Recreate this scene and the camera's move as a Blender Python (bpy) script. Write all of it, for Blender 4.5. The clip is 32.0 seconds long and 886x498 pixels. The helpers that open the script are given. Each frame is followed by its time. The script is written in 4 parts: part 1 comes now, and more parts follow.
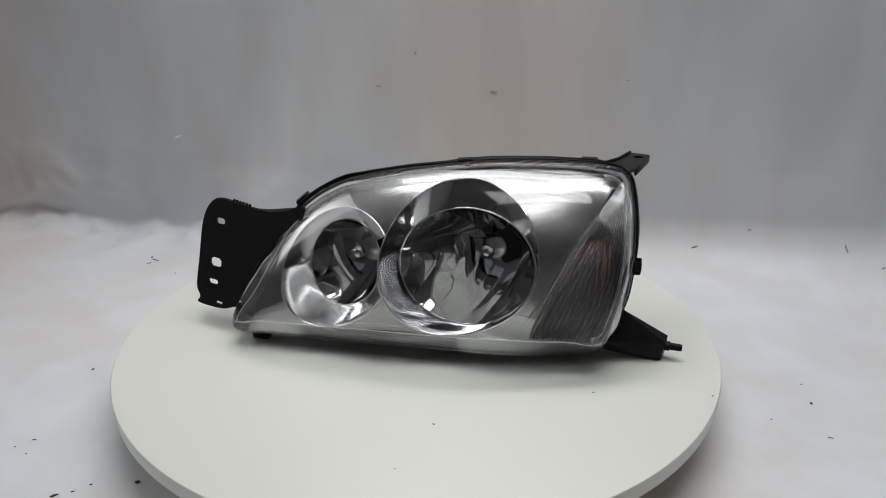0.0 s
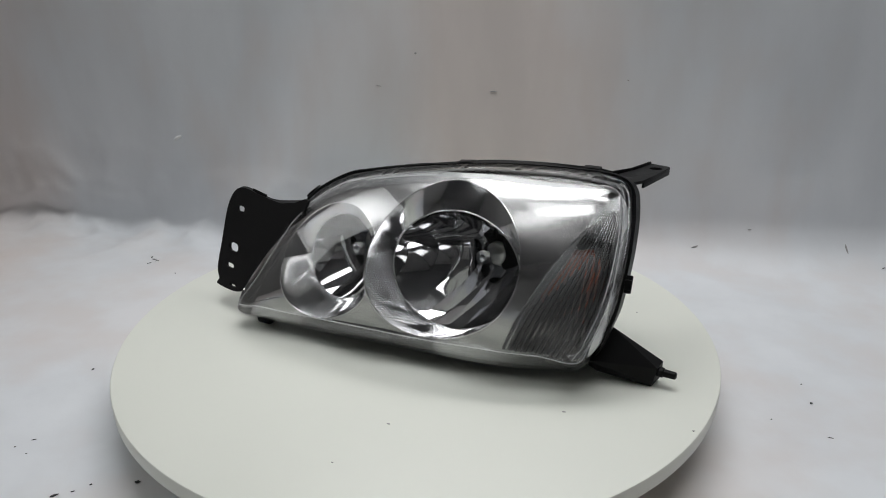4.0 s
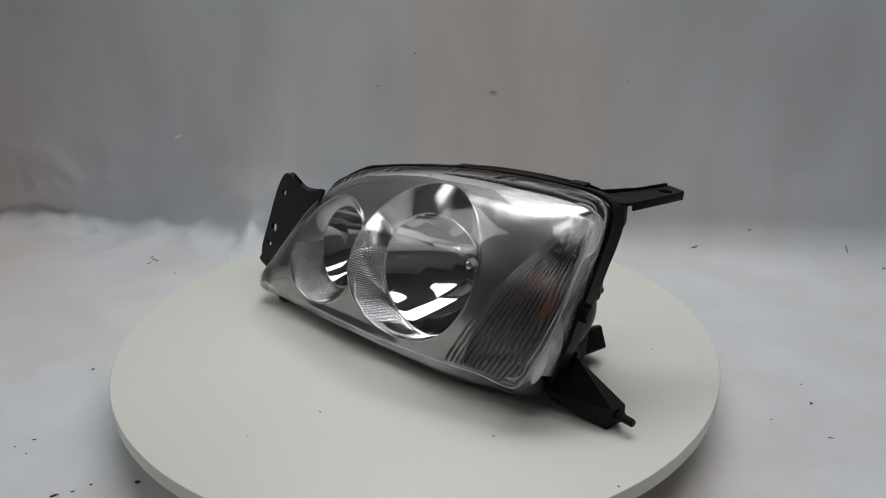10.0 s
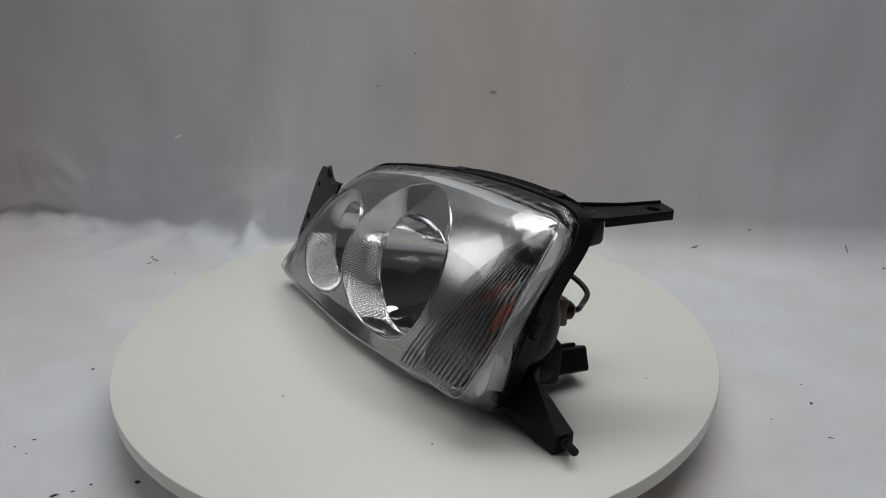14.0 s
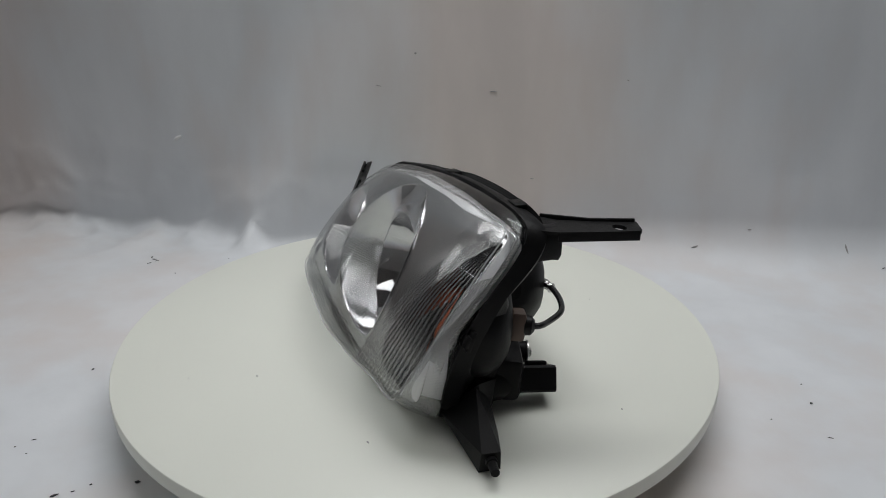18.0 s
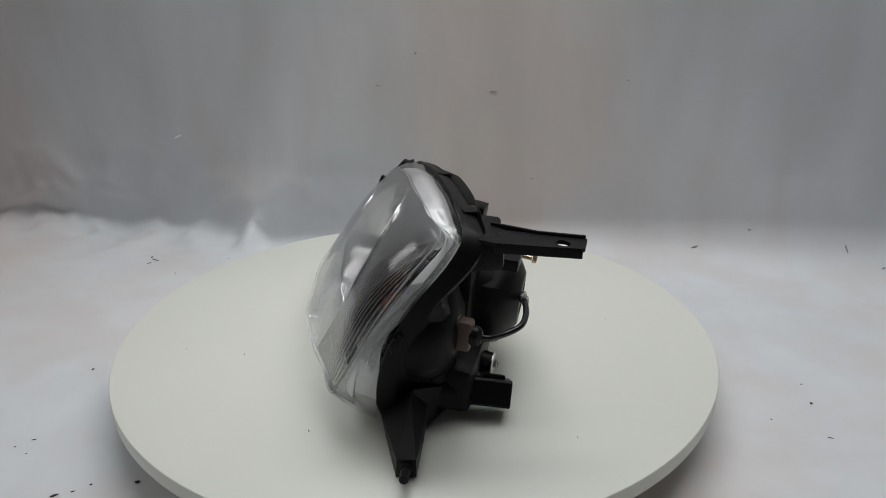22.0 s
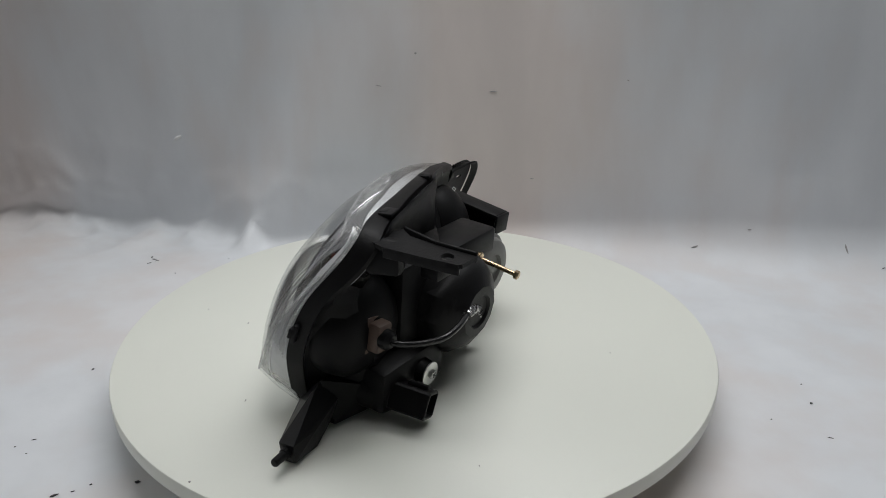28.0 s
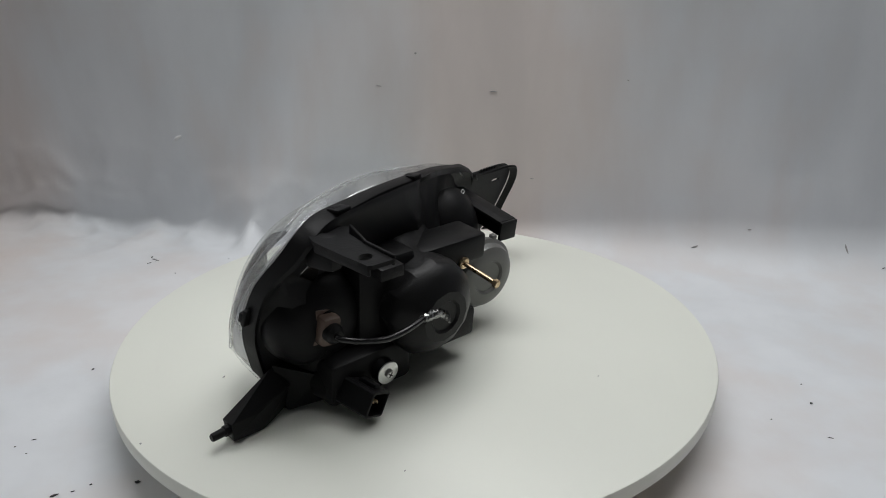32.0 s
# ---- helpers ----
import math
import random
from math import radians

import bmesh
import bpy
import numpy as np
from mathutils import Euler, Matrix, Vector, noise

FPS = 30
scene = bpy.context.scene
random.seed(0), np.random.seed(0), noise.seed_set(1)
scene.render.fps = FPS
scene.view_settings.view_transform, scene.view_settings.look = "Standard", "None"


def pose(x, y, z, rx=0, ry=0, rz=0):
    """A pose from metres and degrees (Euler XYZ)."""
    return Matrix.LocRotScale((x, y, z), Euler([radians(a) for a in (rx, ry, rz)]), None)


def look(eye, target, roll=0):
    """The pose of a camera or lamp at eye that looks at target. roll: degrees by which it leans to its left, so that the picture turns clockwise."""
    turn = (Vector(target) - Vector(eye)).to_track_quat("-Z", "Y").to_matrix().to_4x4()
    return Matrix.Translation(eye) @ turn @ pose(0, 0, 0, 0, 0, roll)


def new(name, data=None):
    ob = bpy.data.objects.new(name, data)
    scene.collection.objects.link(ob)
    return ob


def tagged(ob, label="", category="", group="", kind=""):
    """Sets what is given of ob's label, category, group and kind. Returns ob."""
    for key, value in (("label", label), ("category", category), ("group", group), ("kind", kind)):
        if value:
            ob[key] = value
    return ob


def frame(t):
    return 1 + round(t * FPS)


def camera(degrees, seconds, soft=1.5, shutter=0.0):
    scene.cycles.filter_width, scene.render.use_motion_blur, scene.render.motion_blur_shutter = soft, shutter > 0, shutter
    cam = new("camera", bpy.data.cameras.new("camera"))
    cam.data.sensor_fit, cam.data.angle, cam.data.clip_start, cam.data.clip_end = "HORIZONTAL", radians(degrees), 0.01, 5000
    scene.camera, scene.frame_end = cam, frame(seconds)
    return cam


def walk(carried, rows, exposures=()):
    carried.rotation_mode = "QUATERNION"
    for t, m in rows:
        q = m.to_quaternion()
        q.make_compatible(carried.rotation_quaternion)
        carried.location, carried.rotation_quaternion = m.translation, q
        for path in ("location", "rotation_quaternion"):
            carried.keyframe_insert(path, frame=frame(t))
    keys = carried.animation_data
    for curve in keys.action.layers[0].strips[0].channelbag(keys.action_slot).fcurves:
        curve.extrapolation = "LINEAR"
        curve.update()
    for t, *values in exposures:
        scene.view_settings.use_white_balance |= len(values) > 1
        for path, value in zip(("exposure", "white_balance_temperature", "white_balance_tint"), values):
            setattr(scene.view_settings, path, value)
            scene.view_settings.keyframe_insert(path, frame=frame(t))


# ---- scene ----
# The camera stands still on its tripod; the turntable carries the headlamp round.
cam = camera(66.31, 32.0, soft=0.95)
EYE = Vector((0.0, -0.6451, 0.3366))
TILT, PAN = 0.3748, 0.0385
AIM = EYE + Vector((math.sin(PAN) * math.cos(TILT), math.cos(PAN) * math.cos(TILT), -math.sin(TILT)))
walk(cam, [(0.0, look(EYE, AIM)), (32.0, look(EYE, AIM))], [(0.0, 0.27), (3.0, 0.27), (6.0, 0.08), (9.0, -0.03), (13.0, -0.12), (17.0, 0.0), (19.0, 0.05), (24.0, 0.06), (28.0, 0.17), (32.0, 0.22)])


def turn_at(t):
    """The turntable's angle in radians, clockwise from above."""
    s = t / 32.0
    return -(1.5592 * s + 0.6863 * s * s - 0.3678 * s ** 3)


# ---- light: soft panels over the photo table, a dim room behind the camera ----
world = bpy.data.worlds.new("room_air")
world.use_nodes = True
world.node_tree.nodes["Background"].inputs["Color"].default_value = (0.75, 0.8, 0.9, 1)
world.node_tree.nodes["Background"].inputs["Strength"].default_value = 0.05
scene.world = world


def area(name, eye, target, sx, sy, watts, colour):
    data = bpy.data.lights.new(name, "AREA")
    data.shape, data.size, data.size_y, data.energy, data.color = "RECTANGLE", sx, sy, watts, colour
    ob = new(name, data)
    ob.matrix_basis = look(eye, target)
    return ob


area("softbox_top", (0.29, 0.250, 1.55), (0.29, 0.251, 0.0), 1.75, 0.5, 15.6, (0.995, 1.0, 1.005))
side_box = area("softbox_left", (-1.15, -0.02, 1.05), (0.05, -0.12, 0.0), 0.5, 0.6, 0.38, (0.99, 1.0, 1.0))
side_box.data.spread = radians(70)
front_box = area("softbox_front", (0.05, -0.45, 1.35), (0.0, -0.08, 0.0), 0.7, 0.25, 0.30, (1.0, 1.0, 1.0))
front_box.data.spread = radians(66)

# ---- materials ----


def material(name, base, rough=0.5, metal=0.0, grain=0.0, scale=40.0, bump=0.0, bump_scale=200.0, **more):
    m = bpy.data.materials.new(name)
    m.use_nodes = True
    t = m.node_tree
    b = t.nodes["Principled BSDF"]
    b.inputs["Base Color"].default_value = (*base, 1)
    b.inputs["Roughness"].default_value = rough
    b.inputs["Metallic"].default_value = metal
    for key, value in more.items():
        b.inputs[key.replace("_", " ").title().replace("Ior", "IOR")].default_value = value
    co = t.nodes.new("ShaderNodeTexCoord")
    if grain:
        n = t.nodes.new("ShaderNodeTexNoise")
        n.inputs["Scale"].default_value, n.inputs["Detail"].default_value = scale, 6
        r = t.nodes.new("ShaderNodeMapRange")
        r.inputs["To Min"].default_value, r.inputs["To Max"].default_value = 1 - grain, 1 + grain
        x = t.nodes.new("ShaderNodeMix")
        x.data_type, x.blend_type = "RGBA", "MULTIPLY"
        x.inputs["Factor"].default_value = 1
        x.inputs["A"].default_value = (*base, 1)
        t.links.new(co.outputs["Object"], n.inputs["Vector"])
        t.links.new(n.outputs["Fac"], r.inputs["Value"])
        t.links.new(r.outputs["Result"], x.inputs["B"])
        t.links.new(x.outputs["Result"], b.inputs["Base Color"])
        q = t.nodes.new("ShaderNodeMapRange")
        q.inputs["To Min"].default_value, q.inputs["To Max"].default_value = rough * 0.8, min(1.0, rough * 1.2)
        t.links.new(n.outputs["Fac"], q.inputs["Value"])
        t.links.new(q.outputs["Result"], b.inputs["Roughness"])
    if bump:
        n = t.nodes.new("ShaderNodeTexNoise")
        n.inputs["Scale"].default_value, n.inputs["Detail"].default_value = bump_scale, 4
        u = t.nodes.new("ShaderNodeBump")
        u.inputs["Strength"].default_value, u.inputs["Distance"].default_value = bump, 0.001
        t.links.new(co.outputs["Object"], n.inputs["Vector"])
        t.links.new(n.outputs["Fac"], u.inputs["Height"])
        t.links.new(u.outputs["Normal"], b.inputs["Normal"])
    return m


def clear_plastic(name, tint, base, rough, bump=0.0):
    """Thin clear moulding: looks straight through, with a glossy skin that grows towards grazing angles."""
    m = bpy.data.materials.new(name)
    m.use_nodes = True
    t = m.node_tree
    t.nodes.remove(t.nodes["Principled BSDF"])
    a, g, w, x = (t.nodes.new("ShaderNode" + k) for k in ("BsdfTransparent", "BsdfGlossy", "LayerWeight", "MixShader"))
    power, span = t.nodes.new("ShaderNodeMath"), t.nodes.new("ShaderNodeMapRange")
    power.operation = "POWER"
    power.inputs[1].default_value = 6.0
    span.inputs["To Min"].default_value, span.inputs["To Max"].default_value = base, 0.9
    a.inputs["Color"].default_value = (*tint, 1)
    g.inputs["Roughness"].default_value = rough
    w.inputs["Blend"].default_value = 0.5
    t.links.new(w.outputs["Facing"], power.inputs[0])
    t.links.new(power.outputs["Value"], span.inputs["Value"])
    t.links.new(span.outputs["Result"], x.inputs["Fac"])
    t.links.new(a.outputs["BSDF"], x.inputs[1])
    t.links.new(g.outputs["BSDF"], x.inputs[2])
    t.links.new(x.outputs["Shader"], t.nodes["Material Output"].inputs["Surface"])
    if bump:
        co, n, u = (t.nodes.new("ShaderNode" + k) for k in ("TexCoord", "TexNoise", "Bump"))
        n.inputs["Scale"].default_value = 90.0
        u.inputs["Strength"].default_value, u.inputs["Distance"].default_value = bump, 0.001
        t.links.new(co.outputs["Object"], n.inputs["Vector"])
        t.links.new(n.outputs["Fac"], u.inputs["Height"])
        t.links.new(u.outputs["Normal"], g.inputs["Normal"])
    return m


SHEET = material("satin_sheet", (0.74, 0.75, 0.77), 0.55, 0, 0.04, 3.0, 0.25, 60.0)


def tint_sheet(m):
    """Warm and cool tints over the satin: a warm left end, a warm upright streak, slow drifts and fine blotches."""
    t = m.node_tree
    put = lambda kind: t.nodes.new("ShaderNode" + kind)
    co, sep = put("TexCoord"), put("SeparateXYZ")
    t.links.new(co.outputs["Object"], sep.inputs["Vector"])
    drift, blot = put("TexNoise"), put("TexNoise")
    drift.inputs["Scale"].default_value, drift.inputs["Detail"].default_value = 2.3, 3
    blot.inputs["Scale"].default_value, blot.inputs["Detail"].default_value = 11.0, 5
    stretch = put("Mapping")
    stretch.inputs["Scale"].default_value = (1.0, 1.0, 0.35)
    t.links.new(co.outputs["Object"], stretch.inputs["Vector"])
    t.links.new(co.outputs["Object"], drift.inputs["Vector"])
    t.links.new(stretch.outputs["Vector"], blot.inputs["Vector"])

    def span(socket, a, b, lo, hi):
        r = put("MapRange")
        r.inputs["From Min"].default_value, r.inputs["From Max"].default_value = a, b
        r.inputs["To Min"].default_value, r.inputs["To Max"].default_value = lo, hi
        r.interpolation_type = "SMOOTHSTEP"
        t.links.new(socket, r.inputs["Value"])
        return r.outputs["Result"]

    def both(op, p, q):
        k = put("Math")
        k.operation = op
        t.links.new(p, k.inputs[0])
        t.links.new(q, k.inputs[1])
        return k.outputs["Value"]
    x = sep.outputs["X"]
    streak = both("MULTIPLY", span(x, -0.06, 0.06, 0.0, 1.0), span(x, 0.12, 0.42, 0.8, 0.0))
    warm = both("ADD", span(x, -0.72, -0.50, 0.75, 0.0), streak)
    warm = both("ADD", warm, span(drift.outputs["Fac"], 0.35, 0.68, -0.25, 0.40))
    warm = both("ADD", warm, span(blot.outputs["Fac"], 0.35, 0.75, -0.12, 0.30))
    mix = put("Mix")
    mix.data_type, mix.blend_type = "RGBA", "MIX"
    mix.inputs["A"].default_value, mix.inputs["B"].default_value = (0.728, 0.751, 0.777, 1), (0.787, 0.722, 0.692, 1)
    t.links.new(warm, mix.inputs["Factor"])
    blotched = put("Mix")
    blotched.data_type, blotched.blend_type = "RGBA", "MULTIPLY"
    blotched.inputs["Factor"].default_value = 1
    t.links.new(mix.outputs["Result"], blotched.inputs["A"])
    t.links.new(span(blot.outputs["Fac"], 0.3, 0.7, 1.03, 0.94), blotched.inputs["B"])
    t.links.new(blotched.outputs["Result"], t.nodes["Principled BSDF"].inputs["Base Color"])


tint_sheet(SHEET)
DISC = material("cream_laminate", (0.808, 0.826, 0.752), 0.38, 0, 0.02, 8.0, 0.04, 300.0)
BASE = material("turntable_base", (0.25, 0.25, 0.26), 0.5, 0, 0.05, 20.0)
# The crumbs' own dark colour, also laid on for shade in a bolt slot.
DIRT_AND_SLOT = material("dark_dirt_and_slot", (0.045, 0.045, 0.05), 0.8, 0, 0.2, 300.0)
SCUFF = material("grey_scuff", (0.36, 0.35, 0.345), 0.8, 0, 0.2, 300.0)
HIGHLIGHT = material("white_highlight", (0.85, 0.85, 0.85), 0.4, 0, 0.05, 300.0)
WALL = material("room_wall", (0.27, 0.27, 0.275), 0.9, 0, 0.08, 2.0)
# Unseen south and west walls, made pale to brighten the chrome's reflections.
PALE_BOUNCE = material("pale_bounce_wall", (0.68, 0.675, 0.66), 0.9, 0, 0.06, 2.0)
BLACK = material("black_plastic", (0.0075, 0.0075, 0.008), 0.43, 0, 0.15, 90.0, 0.2, 700.0, specular_ior_level=0.15)
# Base colour darkened to stand in for the dark room this chrome mirrors.
CELL = material("darkened_chrome", (0.20, 0.192, 0.185), 0.1, 1.0, 0.05, 80.0)
BOWL = material("bowl_chrome", (0.66, 0.66, 0.67), 0.035, 1.0, 0.03, 60.0)
RING = material("ring_chrome", (0.72, 0.72, 0.73), 0.11, 1.0, 0.02, 60.0)
BLACK_SATIN = material("black_rubber", (0.007, 0.007, 0.0075), 0.42, 0, 0.15, 60.0, 0.15, 500.0, specular_ior_level=0.25)
CHROME = material("bright_chrome", (0.74, 0.74, 0.75), 0.05, 1.0, 0.02, 60.0)
SATIN = material("satin_silver", (0.48, 0.477, 0.474), 0.26, 1.0, 0.03, 25.0)


def polish_low(m):
    """The bezel's lower border is left mirror bright, the field above is satin."""
    t = m.node_tree
    co, sep, r = t.nodes.new("ShaderNodeTexCoord"), t.nodes.new("ShaderNodeSeparateXYZ"), t.nodes.new("ShaderNodeMapRange")
    r.inputs["From Min"].default_value, r.inputs["From Max"].default_value = 0.050, 0.075
    r.inputs["To Min"].default_value, r.inputs["To Max"].default_value = 0.07, 0.26
    t.links.new(co.outputs["Object"], sep.inputs["Vector"])
    t.links.new(sep.outputs["Z"], r.inputs["Value"])
    t.links.new(r.outputs["Result"], t.nodes["Principled BSDF"].inputs["Roughness"])


polish_low(SATIN)
LEDGE = material("ribbed_silver", (0.82, 0.825, 0.83), 0.30, 0.30, 0.03, 60.0)
SILL = material("sill_chrome", (0.50, 0.50, 0.505), 0.12, 1.0, 0.03, 60.0)
AMBER = material("amber_filter", (0.34, 0.080, 0.034), 0.25, 0.1, 0.1, 90.0)
BROWN = material("brown_socket", (0.13, 0.088, 0.068), 0.5, 0, 0.1, 120.0)
GREY_CAP = material("grey_translucent_cap", (0.15, 0.15, 0.142), 0.3, 0, 0.05, 60.0, 0.1, 300.0)
STEEL = material("zinc_steel", (0.72, 0.72, 0.70), 0.3, 1.0, 0.06, 200.0)
BRASS = material("yellow_zinc", (0.62, 0.47, 0.30), 0.28, 1.0, 0.1, 150.0)
CABLE = material("black_cable", (0.012, 0.012, 0.013), 0.25, 0, 0.1, 200.0)
CHALK = material("white_chalk", (0.7, 0.7, 0.7), 0.8, 0, 0.1, 400.0)
LENS = clear_plastic("clear_lens", (0.975, 0.978, 0.98), 0.045, 0.02, 0.012)
FLUTE = clear_plastic("clear_flute", (0.72, 0.725, 0.73), 0.31, 0.10)
COIL = clear_plastic("clear_rib", (0.55, 0.555, 0.56), 0.45, 0.08)
# See-through white that paints the bright lines of the lens edge.
EDGE_LINE = material("pale_edge_line", (0.86, 0.87, 0.88), 0.08, 0, alpha=0.3)
SLEEVE = clear_plastic("clear_sleeve", (0.75, 0.75, 0.75), 0.32, 0.14)
BULB = clear_plastic("bulb_glass", (0.9, 0.92, 0.94), 0.05, 0.02)

# ---- mesh helpers ----


def link(name, bm, mat, parent=None, label="", smooth=True):
    me = bpy.data.meshes.new(name)
    bmesh.ops.recalc_face_normals(bm, faces=bm.faces)
    bm.to_mesh(me)
    bm.free()
    for f in me.polygons:
        f.use_smooth = smooth
    me.materials.append(mat)
    ob = new(name, me)
    if parent is not None:
        ob.parent = parent
    if label:
        ob["label"] = label
    return ob


def part(name, bm, mat, parent, label="", smooth=True, sharp=None):
    ob = link(name, bm, mat, parent, label, smooth)
    if sharp is not None:
        ob.data.set_sharp_from_angle(angle=radians(sharp))
    return ob


def spline(pts, n, closed=True):
    """n points evenly spaced in parameter on a Catmull-Rom curve."""
    pts = [Vector(p) for p in pts]
    k, out = len(pts), []
    for i in range(n):
        s = i / n * k if closed else i / (n - 1) * (k - 1)
        j = min(int(s), k - 1 if closed else k - 2)
        f = s - j
        if closed:
            a, b, c, d = (pts[(j + o) % k] for o in (-1, 0, 1, 2))
        else:
            b, c = pts[j], pts[j + 1]
            a = pts[j - 1] if j else b * 2 - c
            d = pts[j + 2] if j + 2 < k else c * 2 - b
        out.append(0.5 * ((2 * b) + (c - a) * f + (2 * a - 5 * b + 4 * c - d) * f * f + (3 * b - a - 3 * c + d) * f ** 3))
    return out


def loft(bm, rings, closed=True, cap0=False, cap1=False):
    rows = [[bm.verts.new(p) for p in r] for r in rings]
    n = len(rows[0])
    for a, b in zip(rows, rows[1:]):
        for i in range(n if closed else n - 1):
            j = (i + 1) % n
            bm.faces.new((a[i], a[j], b[j], b[i]))
    if cap0:
        bm.faces.new(rows[0])
    if cap1:
        bm.faces.new(rows[-1])
    return rows


def frame_of(axis):
    """Two unit vectors across an axis: sideways and up."""
    axis = Vector(axis).normalized()
    side = axis.cross(Vector((0, 0, 1)))
    side = side.normalized() if side.length > 1e-4 else Vector((1, 0, 0))
    return side, side.cross(axis).normalized()


def lathe(bm, origin, axis, profile, n=40, cap0=True, cap1=True):
    """Turns rows of (distance along the axis, radius) round it."""
    o, axis = Vector(origin), Vector(axis).normalized()
    a, b = frame_of(axis)
    rings = [[o + axis * s + (a * math.cos(2 * math.pi * i / n) + b * math.sin(2 * math.pi * i / n)) * max(r, 1e-5) for i in range(n)] for s, r in profile]
    return loft(bm, rings, True, cap0, cap1)


def block(bm, centre, axis, length, width, height, bevel=0.0015, roll=0.0):
    """A bevelled box whose length runs along axis."""
    axis = Vector(axis).normalized()
    side, up = frame_of(axis)
    side, up = side * math.cos(roll) + up * math.sin(roll), up * math.cos(roll) - side * math.sin(roll)
    m = Matrix((side, axis, up)).transposed().to_4x4()
    m.translation = Vector(centre)
    made = bmesh.ops.create_cube(bm, size=1, matrix=m @ Matrix.Diagonal((width, length, height, 1)))
    if bevel:
        edges = list({e for v in made["verts"] for e in v.link_edges})
        bmesh.ops.bevel(bm, geom=edges, offset=bevel, segments=2, affect="EDGES", profile=0.5)


def tube(bm, pts, radius, n=12, steps=48):
    path = spline(pts, steps, False)
    rings = []
    for i, p in enumerate(path):
        d = (path[min(i + 1, steps - 1)] - path[max(i - 1, 0)]).normalized()
        a, b = frame_of(d)
        rings.append([p + (a * math.cos(2 * math.pi * k / n) + b * math.sin(2 * math.pi * k / n)) * radius for k in range(n)])
    loft(bm, rings, True, True, True)


def plate(bm, outline, thick, holes=()):
    """A flat plate cut from an outline in space (any plane), with holes, thickened along its normal."""
    outline = [Vector(p) for p in outline]
    o = sum(outline, Vector()) / len(outline)
    nrm = Vector()
    for a, b in zip(outline, outline[1:] + outline[:1]):
        nrm += (a - o).cross(b - o)
    nrm.normalize()
    u = (outline[0] - o).normalized()
    v = nrm.cross(u)
    loops = [outline] + [[Vector(p) for p in h] for h in holes]
    co, edges = [], []
    for lp in loops:
        k = len(co)
        co += [((p - o).dot(u), (p - o).dot(v)) for p in lp]
        edges += [(k + i, k + (i + 1) % len(lp)) for i in range(len(lp))]
    from mathutils import geometry
    vs, es, fs, *_ = geometry.delaunay_2d_cdt([Vector(c) for c in co], edges, [], 1, 1e-6)
    hole2 = [[((p - o).dot(u), (p - o).dot(v)) for p in lp] for lp in loops[1:]]
    verts = [bm.verts.new(o + u * q.x + v * q.y) for q in vs]
    faces = []
    for f in fs:
        c = sum((vs[i] for i in f), Vector((0, 0))) / len(f)
        if not any(inside(c, h) for h in hole2):
            faces.append(bm.faces.new([verts[i] for i in f]))
    ext = bmesh.ops.extrude_face_region(bm, geom=faces)
    for q in ext["geom"]:
        if isinstance(q, bmesh.types.BMVert):
            q.co += nrm * thick


def inside(p, poly):
    odd = False
    for (x0, y0), (x1, y1) in zip(poly, poly[1:] + poly[:1]):
        if (y0 > p[1]) != (y1 > p[1]) and p[0] < (x1 - x0) * (p[1] - y0) / (y1 - y0) + x0:
            odd = not odd
    return odd


# ---- setting: table top with a satin sheet that curves up into a backdrop ----
FLOOR = -0.055


def sheet_point(u, s):
    """u: across, s: along the sheet from the table's front edge up the backdrop."""
    step = 1 / (1 + math.exp(min(60.0, (u + 0.29) / 0.022)))
    fold = 0.38 - 0.16 * max(u, 0) + step * (0.085 + 0.1 * max(0.0, -0.38 - u))
    flat, r = fold + 1.15, 0.017 + 0.05 / (1 + math.exp(-(u - 0.1) * 8))
    arc = r * math.pi / 2
    if s < flat - r:
        y, z = s - 1.15, 0.0
    elif s < flat - r + arc:
        a = (s - flat + r) / r
        y, z = fold - r + r * math.sin(a), r - r * math.cos(a)
    else:
        h = s - flat + r - arc
        lean = 1 / (1 + math.exp(min(60.0, (u + 0.29 - 0.36 * h) / (0.022 + 0.09 * h))))
        y, z = fold + 0.06 * h + (lean * math.exp(-h / 0.5) - step) * 0.085, r + h
    w = noise.noise(Vector((u * 3.0, s * 3.0, 0.3))) * 0.006
    near = math.exp(-((s - flat) / 0.10) ** 2)
    left = 1 / (1 + math.exp((u + 0.25) * 9))
    w += near * (0.15 + left) * 0.020 * noise.noise(Vector((u * 7.0, s * 7.0, 4.1)))
    w += near * left * 0.026 * (0.32 - abs(noise.noise(Vector((u * 11.0, s * 13.0, 9.1)))))
    w += near * left * 0.010 * (0.3 - abs(noise.noise(Vector((u * 27.0 + s * 9.0, s * 24.0, 3.3)))))
    w += 0.028 * math.exp(-((u + 0.270) / 0.017) ** 2 - ((s - 1.15 - 0.395) / 0.030) ** 2)
    w += 0.010 * math.exp(-((u + 0.68) / 0.06) ** 2 - ((s - flat) / 0.05) ** 2)
    up = min(1.0, max(0.0, (s - flat) / 0.1))
    w += up * 0.010 * noise.noise(Vector((u * 4.0 + s * 0.8, s * 1.2, 7.7)))
    w += up * 0.005 * noise.noise(Vector((u * 9.0 - s * 2.8, s * 2.2, 2.7)))
    w += up * 0.004 * math.exp(-((u - 0.045 + 0.01 * s) / 0.02) ** 2)
    return Vector((u, y - w * up, FLOOR + z + w * (1 - up) * (1 if near > 0.02 else 0.3)))


